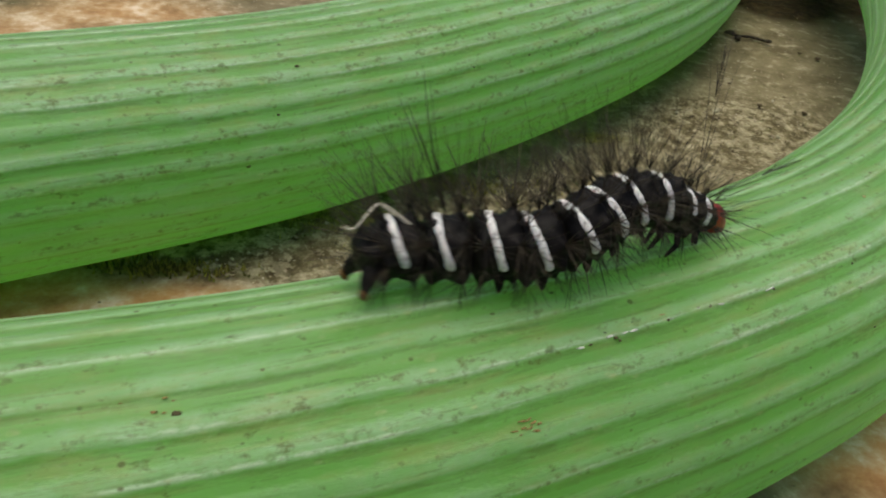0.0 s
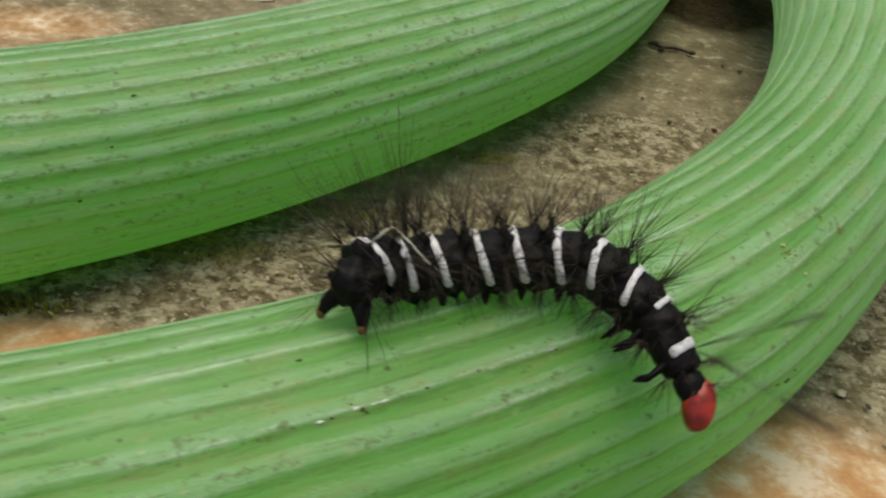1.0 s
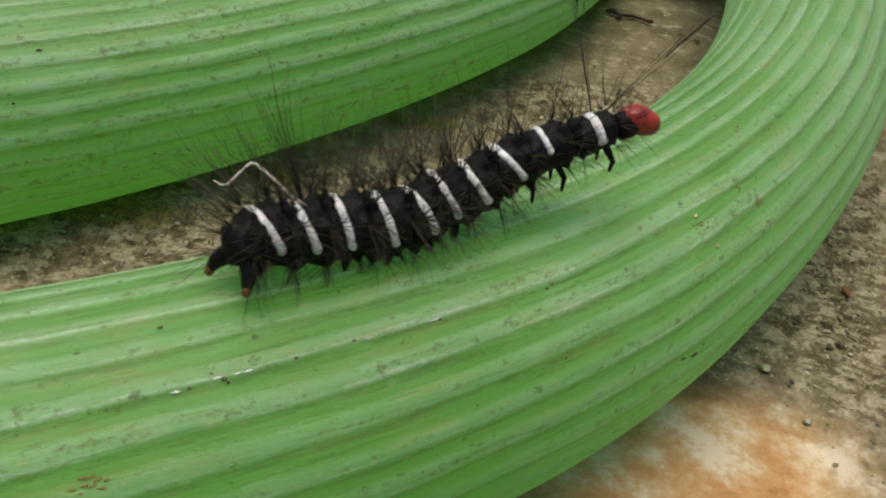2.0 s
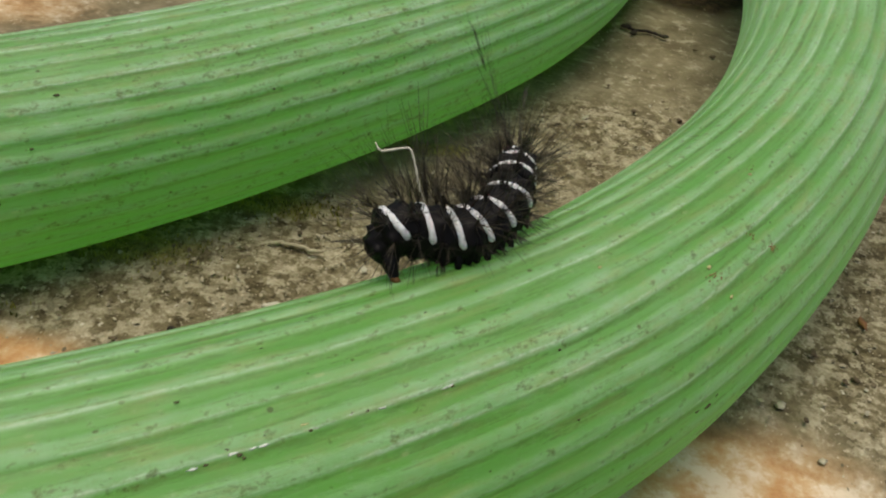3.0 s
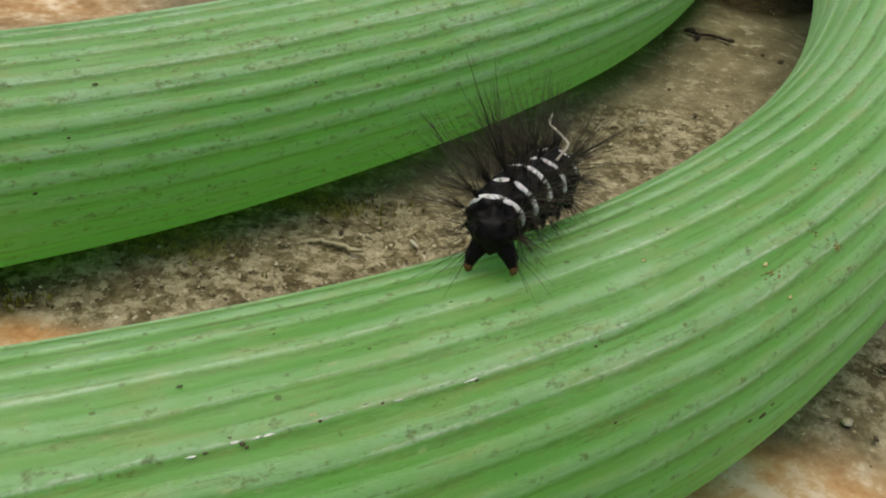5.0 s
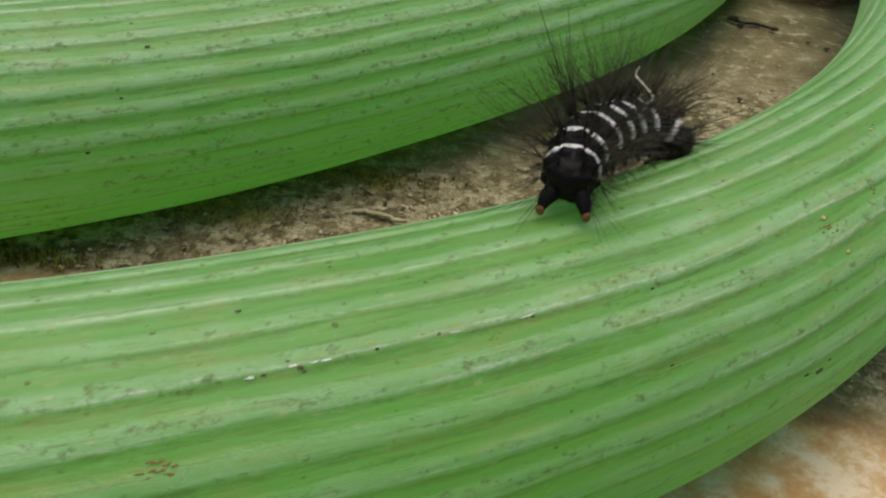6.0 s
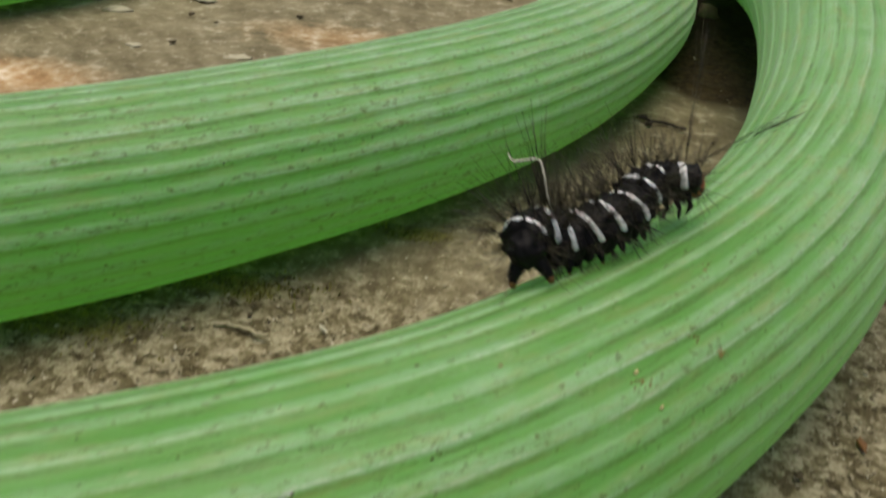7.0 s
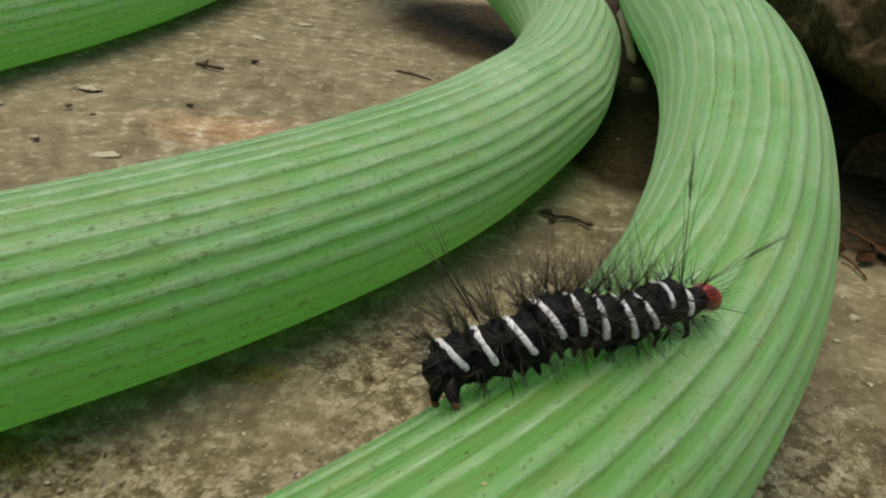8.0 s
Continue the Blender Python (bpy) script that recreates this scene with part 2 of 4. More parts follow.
def ground_material():
    """Weathered concrete: sandy and smooth here, crazed and flaky there, with bare orange clay, spilled soil with shade
    painted in its colour, and moss in the damp.
    """
    n = Nodes("gritty_concrete")
    co = n.coords()
    big = n.noise(co, 25.0, 4.0, 0.6)
    mid = n.noise(co, 160.0, 5.0, 0.65)
    patch = n.noise(co, 330.0, 4.0, 0.68)
    fine = n.noise(co, 760.0, 5.0, 0.7)
    bent = n.add("ShaderNodeVectorMath", operation="MULTIPLY_ADD")
    wander = n.add("ShaderNodeTexNoise")
    wander.inputs["Scale"].default_value = 1500.0
    n.link(co, wander.inputs["Vector"])
    n.link(wander.outputs["Color"], bent.inputs[0])
    bent.inputs[1].default_value = (0.0016, 0.0016, 0.0016)
    n.link(co, bent.inputs[2])
    cells = n.add("ShaderNodeTexVoronoi", feature="F1")
    cells.inputs["Scale"].default_value = 1050.0
    n.link(bent.outputs[0], cells.inputs["Vector"])
    shade = n.add("ShaderNodeSeparateXYZ")
    n.link(cells.outputs["Color"], shade.inputs[0])
    grain = n.noise(co, 2600.0, 3.0, 0.6)
    flake = n.math("ADD", n.math("ADD", 0.27, n.math("MULTIPLY", shade.outputs[0], 0.26)), n.math("SUBTRACT", n.math("MULTIPLY", grain, 0.34), n.math("MULTIPLY", n.step(cells.outputs["Distance"], 0.25, 0.75), 0.12)))
    speck = n.noise(co, 1700.0, 2.0, 0.6)
    rough_at = n.add("ShaderNodeAttribute", attribute_name="flaky").outputs["Fac"]
    clay_at = n.add("ShaderNodeAttribute", attribute_name="clay").outputs["Fac"]
    moss_at = n.add("ShaderNodeAttribute", attribute_name="moss").outputs["Fac"]
    soil_shade_at = n.add("ShaderNodeAttribute", attribute_name="soil").outputs["Fac"]
    # the smooth sandy skin
    sandy = n.ramp(n.math("ADD", n.math("ADD", n.math("MULTIPLY", mid, 0.40), n.math("MULTIPLY", big, 0.25)), n.math("ADD", n.math("MULTIPLY", patch, 0.20), n.math("MULTIPLY", fine, 0.15))),
                   [(0.40, (0.115, 0.095, 0.050)), (0.50, (0.190, 0.160, 0.089)), (0.60, (0.29, 0.252, 0.152))])
    sandy = n.mix(n.math("MULTIPLY", n.step(patch, 0.56, 0.66), 0.6), sandy, (0.44, 0.40, 0.28))
    # the broken crust: pale flakes with dark chinks between them
    crust = n.ramp(n.math("ADD", n.math("MULTIPLY", flake, 0.42), n.math("ADD", n.math("MULTIPLY", fine, 0.20), n.math("MULTIPLY", patch, 0.38))),
                   [(0.40, (0.036, 0.028, 0.012)), (0.47, (0.108, 0.088, 0.043)), (0.54, (0.185, 0.156, 0.085)), (0.63, (0.40, 0.355, 0.235))])
    crust = n.mix(n.math("MULTIPLY", n.math("SUBTRACT", 1.0, n.step(patch, 0.36, 0.48)), 0.45), crust, (0.085, 0.068, 0.032))
    # crisp pale blotches where the skin still holds
    blots = n.step(n.noise(bent.outputs[0], 560.0, 4.0, 0.6), 0.505, 0.555)
    crust = n.mix(n.math("MULTIPLY", blots, n.math("ADD", 0.30, n.math("MULTIPLY", shade.outputs[1], 0.45))), crust, n.ramp(grain, [(0.35, (0.32, 0.275, 0.165)), (0.65, (0.47, 0.42, 0.28))]))
    broken = n.step(n.math("ADD", rough_at, n.math("MULTIPLY", n.math("SUBTRACT", patch, 0.5), 1.1)), 0.10, 0.60)
    ground_col = n.mix(broken, sandy, crust)
    ground_col = n.mix(n.math("MULTIPLY", n.step(speck, 0.68, 0.74), 0.7), ground_col, (0.60, 0.55, 0.42))
    clay = n.ramp(n.math("ADD", n.math("MULTIPLY", mid, 0.42), n.math("ADD", n.math("MULTIPLY", patch, 0.36), n.math("MULTIPLY", fine, 0.22))),
                  [(0.36, (0.36, 0.165, 0.060)), (0.46, (0.49, 0.275, 0.115)), (0.52, (0.55, 0.375, 0.20)), (0.59, (0.68, 0.56, 0.40))])
    edge = n.step(n.math("ADD", clay_at, n.math("ADD", n.math("MULTIPLY", n.math("SUBTRACT", mid, 0.5), 0.7), n.math("MULTIPLY", n.math("SUBTRACT", patch, 0.5), 0.4))), 0.26, 0.90)
    col = n.mix(edge, ground_col, clay)
    # soil colour, also darkening the ground where the hoses and bend shade it
    soil = n.step(n.math("ADD", soil_shade_at, n.math("ADD", n.math("MULTIPLY", n.math("SUBTRACT", mid, 0.5), 0.9), n.math("MULTIPLY", n.math("SUBTRACT", fine, 0.5), 0.5))), 0.25, 0.75)
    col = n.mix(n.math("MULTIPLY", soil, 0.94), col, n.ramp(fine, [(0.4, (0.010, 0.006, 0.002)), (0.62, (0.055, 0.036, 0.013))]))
    damp = n.step(n.math("ADD", moss_at, n.math("MULTIPLY", n.math("SUBTRACT", mid, 0.5), 1.2)), 0.40, 0.75)
    col = n.mix(n.math("MULTIPLY", damp, 0.8), col, n.ramp(fine, [(0.4, (0.10, 0.088, 0.022)), (0.6, (0.24, 0.21, 0.05))]))
    n.bump(n.math("ADD", n.math("MULTIPLY", mid, 0.5), n.math("MULTIPLY", broken, n.math("ADD", n.math("MULTIPLY", fine, 0.5), n.math("MULTIPLY", flake, 0.3)))), 0.7, 0.0006)
    return n.done(col, 0.92, Specular_IOR_Level=0.15)


def speckled(name, dark, light, rough=0.85, scale=900.0, spread=0.5):
    """Plain rough matter whose pieces differ in tone."""
    n = Nodes(name)
    isle = n.add("ShaderNodeNewGeometry").outputs["Random Per Island"]
    grain = n.noise(n.coords(), scale, 4.0, 0.65)
    fac = n.math("ADD", n.math("MULTIPLY", isle, spread), n.math("MULTIPLY", grain, 1 - spread))
    n.bump(grain, 0.5, 0.0002)
    return n.done(n.ramp(fac, [(0.25, dark), (0.75, light)]), rough, Specular_IOR_Level=0.2)


HOSE_MAT = hose_material()
GROUND_MAT = ground_material()
GRIT_MAT = speckled("grit", (0.13, 0.105, 0.058), (0.42, 0.365, 0.235), spread=0.6, scale=2200.0)
MOSS_MAT = speckled("moss", (0.07, 0.07, 0.014), (0.30, 0.27, 0.05), spread=0.8)
STONE_MAT = speckled("earthy_stone", (0.010, 0.006, 0.002), (0.165, 0.115, 0.052), scale=800.0, spread=0.05)
SOIL_MAT = speckled("dark_soil", (0.010, 0.006, 0.003), (0.050, 0.034, 0.016), scale=420.0, spread=0.05)
LEAF_MAT = speckled("dry_leaf", (0.07, 0.032, 0.014), (0.20, 0.10, 0.042), scale=700.0)
DARK_MAT = speckled("dark_debris", (0.012, 0.010, 0.008), (0.05, 0.04, 0.028), scale=1500.0)
BARK_MAT = speckled("weathered_bark", (0.06, 0.045, 0.025), (0.20, 0.155, 0.095), scale=1500.0)
STRAW_MAT = speckled("dry_straw", (0.28, 0.24, 0.14), (0.56, 0.51, 0.34), scale=1500.0)
TAN_MAT = speckled("tan_fleck", (0.26, 0.24, 0.08), (0.42, 0.40, 0.17), scale=2500.0)
FLAKE_MAT = speckled("pale_flake", (0.20, 0.175, 0.105), (0.44, 0.40, 0.27), scale=900.0, spread=0.45)
RUST_MAT = speckled("rusty_smear", (0.12, 0.10, 0.03), (0.25, 0.19, 0.065), scale=2200.0)
CRUMB_MAT = speckled("soil_crumb", (0.028, 0.020, 0.011), (0.10, 0.075, 0.042), scale=1500.0)
DIRT_MAT = speckled("clinging_dirt", (0.022, 0.022, 0.010), (0.085, 0.072, 0.034), scale=2500.0)
SCUFF_MAT = speckled("scuffed_plastic", (0.36, 0.42, 0.30), (0.62, 0.66, 0.54), scale=2500.0)
CHIP_MAT = speckled("pale_chip", (0.26, 0.24, 0.15), (0.48, 0.45, 0.33), scale=1200.0)


# ---- builders ----
def mesh_ob(name, verts, faces, mat, smooth=True, parent=None):
    me = bpy.data.meshes.new(name)
    me.from_pydata(verts, [], faces)
    for m in (mat if isinstance(mat, (list, tuple)) else [mat]):
        me.materials.append(m)
    if smooth:
        me.polygons.foreach_set("use_smooth", [True] * len(me.polygons))
    me.update()
    ob = new(name, me)
    ob.parent = parent
    return ob


def part(name, bm, mat, parent, label=""):
    """Links a bmesh as one mesh object under a thing or under a part."""
    me = bpy.data.meshes.new(name)
    bm.to_mesh(me)
    bm.free()
    for m in (mat if isinstance(mat, (list, tuple)) else [mat]):
        me.materials.append(m)
    me.polygons.foreach_set("use_smooth", [True] * len(me.polygons))
    ob = new(name, me)
    ob.parent = parent
    return tagged(ob, label)


def b_spline(points, per):
    """Points along a uniform cubic B-spline, in metres from centimetres."""
    cp = np.array(points, float) * CM
    n = len(cp)
    u = np.linspace(0, n - 3, (n - 3) * per + 1)
    i = np.minimum(u.astype(int), n - 4)
    f = (u - i)[:, None]
    basis = [(1 - f) ** 3 / 6, (3 * f**3 - 6 * f**2 + 4) / 6, (-3 * f**3 + 3 * f**2 + 3 * f + 1) / 6, f**3 / 6]
    return sum(basis[k] * cp[i + k] for k in range(4))


def unit(v):
    return v / (np.linalg.norm(v, axis=-1, keepdims=True) + 1e-12)


# ---- the ground ----


def smooth_spot(x, y, cx, cy, rx, ry, gain=1.0):
    return gain * math.exp(-(((x - cx) / rx) ** 2 + ((y - cy) / ry) ** 2))


# bare orange clay, in cm: centre and reach
CLAY = [(-5.0, -1.55, 1.2, 0.6, 1.6), (-3.75, -1.3, 0.9, 0.36, 1.5), (-5.9, 5.9, 1.7, 0.9, 0.68), (-1.6, 9.3, 2.3, 1.2, 0.56), (2.1, -2.4, 1.4, 0.8, 1.7), (-7.5, 4.2, 1.6, 1.5, 0.68)]
MOSS = [(-2.7, 0.3, 0.7, 0.3), (-1.5, 1.2, 0.7, 0.25), (-4.3, -0.7, 0.6, 0.12), (0.3, 2.6, 0.5, 0.2)]

# dark soil spilled off the mound; the same colour paints shade behind the bend and by the hoses
SOIL_AND_SHADE = [(5.1, 9.9, 0.9, 1.4, 1.0), (8.6, 7.6, 0.8, 1.2, 1.3), (9.2, 9.5, 1.0, 2.0, 1.4), (6.75, 2.3, 0.45, 0.5, 0.8), (2.6, 19.6, 1.5, 1.6, 1.2), (5.4, 11.8, 1.4, 2.3, 1.4), (5.5, 10.4, 0.8, 1.5, 1.2), (3.0, 17.2, 1.1, 1.9, 1.3), (3.2, 18.2, 3.4, 2.2), (7.2, 10.5, 0.8, 2.6), (-0.4, 1.9, 1.6, 0.35, 0.2)]


def gritty(x, y):
    """More grit in the gap between the loops and outside the bend, less on the smooth stretch."""
    gap = smooth_spot(x, y, -1.8, 0.0, 3.6, 1.6)
    inner = smooth_spot(x, y, 2.2, 3.2, 1.5, 1.1, 0.8)
    outside = smooth_spot(x, y, 4.8, 0.4, 2.4, 3.2, 0.8)
    bare = min(1.0, sum(smooth_spot(x, y, *s) for s in CLAY))
    return min(1.0, 0.05 + gap + inner + outside) * (1 - 0.8 * bare)


def ground():
    """One sheet: fine and uneven in the middle, flat out to the horizon."""
    fine = 0.0009
    xs = list(np.arange(-0.12, 0.161, fine))
    ys = list(np.arange(-0.075, 0.26, fine))
    far = [0.3, 0.6, 1.5, 5.0, 20.0, 100.0, 600.0]
    xs = [xs[0] - f for f in reversed(far)] + xs + [xs[-1] + f for f in far]
    ys = [ys[0] - f for f in reversed(far)] + ys + [ys[-1] + f for f in far]
    nx, ny, k = len(xs), len(ys), len(far)
    verts, clay, moss, soil, flaky = [], [], [], [], []
    for j, y in enumerate(ys):
        for i, x in enumerate(xs):
            inside = k <= i < nx - k and k <= j < ny - k
            z = c = m = d = g = 0.0
            if inside:
                c = min(1.0, sum(smooth_spot(x / CM, y / CM, *s) for s in CLAY))
                m = min(1.0, sum(smooth_spot(x / CM, y / CM, *s) for s in MOSS))
                d = min(1.0, sum(smooth_spot(x / CM, y / CM, *s) for s in SOIL_AND_SHADE))
                g = gritty(x / CM, y / CM)
                p = Vector((x, y, 0.0))
                z = 0.0005 * noise.noise(p * 55) + (0.00030 * noise.noise(p * 330) + 0.00008 * noise.noise(p * 520)) * (1 - 0.5 * c) - 0.0004 * c
            verts.append((x, y, z - 0.0003))
            clay.append(c)
            moss.append(m)
            soil.append(d)
            flaky.append(g)
    faces = [(j * nx + i, j * nx + i + 1, (j + 1) * nx + i + 1, (j + 1) * nx + i) for j in range(ny - 1) for i in range(nx - 1)]
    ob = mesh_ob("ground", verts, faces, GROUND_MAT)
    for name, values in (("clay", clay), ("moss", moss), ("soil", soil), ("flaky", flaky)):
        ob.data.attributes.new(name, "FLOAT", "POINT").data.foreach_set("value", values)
    return tagged(ob, "weathered gritty brown concrete with bare orange clay patches", "ground", kind="structure")


ground()


# ---- the hose: two loops and a far length, ribbed along ----
LOWER = [(-6.25, -4.85, 1.00), (-4.31, -4.40, 1.01), (-2.44, -3.81, 1.01), (-0.67, -3.02, 1.02), (0.93, -2.08, 1.04), (2.31, -0.70, 1.02), (3.57, 0.81, 1.05), (4.59, 2.47, 1.34), (5.24, 4.19, 1.62), (5.66, 5.85, 1.88), (5.91, 7.45, 2.09), (6.03, 9.00, 2.17), (6.08, 10.52, 2.14), (6.18, 12.02, 2.10), (6.32, 13.52, 2.04), (6.50, 15.00, 1.90), (6.73, 16.46, 1.66), (7.03, 17.91, 1.34)]
UPPER = [(-5.26, -0.54, 0.96), (-3.37, 0.60, 0.89), (-1.58, 1.93, 0.97), (0.02, 3.40, 1.01), (1.33, 4.98, 1.01), (2.35, 6.59, 1.01), (3.09, 8.18, 1.04), (3.72, 9.69, 1.00), (4.01, 11.25, 0.99), (4.37, 12.76, 1.00), (4.46, 14.27, 1.00), (4.14, 15.80, 0.99), (4.10, 17.42, 1.00), (3.98, 19.09, 1.00), (3.65, 20.78, 1.00), (3.24, 22.49, 1.00), (2.78, 24.22, 1.00), (2.31, 25.96, 1.00)]
LOWER = [(-12.0, -5.9, 1.0), (-10.1, -5.6, 1.0), (-8.2, -5.25, 1.0)] + LOWER + [(7.3, 19.4, 1.1), (7.5, 21.0, 1.0), (7.6, 22.6, 1.0)]
UPPER = [(-10.9, -4.0, 1.0), (-9.05, -2.8, 1.0), (-7.15, -1.65, 1.0)] + UPPER[:11] + [(4.1, 15.8, 1.25), (3.3, 17.2, 1.8), (2.1, 18.4, 2.5), (0.9, 19.9, 2.9), (-0.2, 21.5, 3.0), (-1.2, 23.2, 3.0)]
FAR = [(-11.5, 4.5, 1.0), (-9.5, 6.3, 1.0), (-7.9, 8.3, 1.0), (-6.7, 10.4, 1.0), (-5.8, 12.6, 1.0), (-5.1, 14.9, 1.0), (-4.6, 17.2, 1.0), (-4.3, 19.5, 1.0), (-4.2, 22.0, 1.0)]


def hose_frames(axis):
    """Tangent, side and top along a line."""
    tangent = unit(np.gradient(axis, axis=0))
    side = unit(np.cross(tangent, (0, 0, 1)))
    return tangent, side, np.cross(side, tangent)


# height of a rib from one edge to the next: it rises softly and drops sharply
RIB_PROFILE = (0.0, 0.02, 0.12, 0.42, 0.78, 0.95, 1.0, 0.90, 0.35, 0.06)


def hose_length(points, seed, parent, turn=0.0, twist=0.0, dust=0.0):
    """A stretch of hose with uneven flat ribs along it, closed at both ends; it twists by so many degrees a centimetre and is more or less dusty."""
    rnd = random.Random(seed)
    axis = b_spline(points, 16)
    tangent, side, top = hose_frames(axis)
    per = len(RIB_PROFILE)
    around = RIBS * per
    run = np.r_[0, np.cumsum(np.linalg.norm(np.diff(axis, axis=0), axis=-1))]
    heights = [rnd.uniform(0.55, 1.3) for _ in range(RIBS)]
    verts = []
    for i in range(len(axis)):
        start = radians(turn + twist * (run[i] / CM - 7.0))
        for j in range(around):
            rib, phase = divmod(j, per)
            wob = noise.noise(Vector((run[i] * 120, rib * 3.7, seed)))
            dent = noise.noise(Vector((run[i] * 45, math.cos(2 * math.pi * j / around) * 0.9, math.sin(2 * math.pi * j / around) * 0.9 + seed * 7)))
            a = 2 * math.pi * (j + 0.9 * wob) / around + start
            r = HOSE_R * (0.987 + 0.013 * RIB_PROFILE[phase] * heights[rib] * (1 + 0.4 * wob) + 0.004 * dent)
            verts.append(tuple(axis[i] + r * (math.cos(a) * top[i] + math.sin(a) * side[i])))
    faces = [(i * around + j, i * around + (j + 1) % around, (i + 1) * around + (j + 1) % around, (i + 1) * around + j)
             for i in range(len(axis) - 1) for j in range(around)]
    last = (len(axis) - 1) * around
    faces += [tuple(range(around))[::-1], tuple(range(last, last + around))]
    ob = mesh_ob("hose_length", verts, faces, HOSE_MAT, parent=parent)
    ob.data.attributes.new("dust", "FLOAT", "POINT").data.foreach_set("value", [dust] * len(verts))
    uv = ob.data.uv_layers.new(name="UVMap")
    vi = np.empty(len(ob.data.loops), int)
    ob.data.loops.foreach_get("vertex_index", vi)
    rib_at = (vi % around) / per
    # the seam's last face closes onto the next turn
    li = np.arange(len(vi))
    quad = li < (len(axis) - 1) * around * 4
    face_j = (li // 4) % around
    wrap = quad & (face_j == around - 1) & (vi % around == 0)
    rib_at = np.where(wrap, RIBS, rib_at)
    uvs = np.stack([run[vi // around] / (2 * math.pi * HOSE_R / RIBS) + seed * 13.7, rib_at - 0.25], -1)
    uv.data.foreach_set("uv", uvs.astype(np.float32).ravel())
    return ob


hose = tagged(new("garden_hose"), "dusty green ribbed plastic garden hose lying in loops", "hose")
hose_length(LOWER, 1, hose, -5.2)
hose_length(UPPER, 2, hose, 1.0, 0.8, dust=1.0)
hose_length(FAR, 3, hose, 3.0, dust=1.0)
LOWER_AXIS = b_spline(LOWER, 16)


# ---- grit, moss, soil and stone ----
def near_hose(x, y):
    """Whether a place lies hidden under a stretch of hose, in metres."""
    return any(((line[:, :2] - (x, y)) ** 2).sum(1).min() < (0.55 * CM) ** 2 for line in HOSE_LINES)


HOSE_LINES = [b_spline(LOWER, 6), b_spline(UPPER, 6)]


def scatter(name, mat, count, area, size, seed, flat=0.5, weight=None):
    """Many small stones of uneven shape, pressed into the ground, in one mesh."""
    rnd = random.Random(seed)
    base = bmesh.new()
    bmesh.ops.create_icosphere(base, subdivisions=1, radius=1.0)
    shape = [v.co.copy() for v in base.verts]
    tris = [tuple(v.index for v in f.verts) for f in base.faces]
    base.free()
    verts, faces = [], []
    while count:
        x, y = rnd.uniform(*area[0]) * CM, rnd.uniform(*area[1]) * CM
        if (weight and rnd.random() > weight(x / CM, y / CM)) or near_hose(x, y):
            continue
        count -= 1
        r = size[0] * (size[1] / size[0]) ** (rnd.random() ** 2.2) * 0.001
        turn = Euler((rnd.uniform(-0.5, 0.5), rnd.uniform(-0.5, 0.5), rnd.uniform(0, 6.3))).to_matrix()
        sx, sy, sz = rnd.uniform(0.7, 1.5), rnd.uniform(0.6, 1.0), rnd.uniform(0.5, 1.0) * flat
        first = len(verts)
        for c in shape:
            d = rnd.uniform(0.75, 1.15)
            q = turn @ Vector((c.x * sx * d, c.y * sy * d, c.z * sz * d))
            verts.append((x + q.x * r, y + q.y * r, q.z * r + r * sz * 0.25))
        faces += [tuple(first + i for i in t) for t in tris]
    return mesh_ob(name, verts, faces, mat, smooth=False)


tagged(scatter("grit", GRIT_MAT, 5500, ((-6.5, 9.5), (-3.4, 9.0)), (0.08, 0.30), 11, 0.26, weight=gritty), "fine tan and brown grit strewn on the concrete", "grit", kind="stuff")
tagged(scatter("gravel_crumbs", CHIP_MAT, 90, ((-6.5, 9.0), (-3.0, 15.0)), (0.15, 0.5), 12, 0.35, weight=gritty), "pale stone crumbs scattered on the concrete", "crumbs", kind="stuff")


def moss_tufts():
    """Short blades in low cushions along the damp edge under the hose."""
    rnd = random.Random(21)
    verts, faces = [], []
    for cx, cy, rx, ry in MOSS:
        for _ in range(420):
            x, y = rnd.gauss(cx, rx * 0.55) * CM, rnd.gauss(cy, ry * 0.55) * CM
            a, h, w = rnd.uniform(0, 6.3), rnd.uniform(0.12, 0.36) * 0.001, rnd.uniform(0.07, 0.16) * 0.001
            lx, ly = rnd.uniform(-1.2, 1.2) * h, rnd.uniform(-1.2, 1.2) * h
            k = len(verts)
            for j in range(3):
                q = a + j * 2.1
                verts.append((x + w * math.cos(q), y + w * math.sin(q), -0.0004))
            verts.append((x + lx, y + ly, h))
            faces += [(k, k + 1, k + 3), (k + 1, k + 2, k + 3), (k + 2, k, k + 3)]
    return mesh_ob("moss", verts, faces, MOSS_MAT, smooth=False)


tagged(moss_tufts(), "low olive green moss in the damp beside the hose", "moss", kind="stuff")


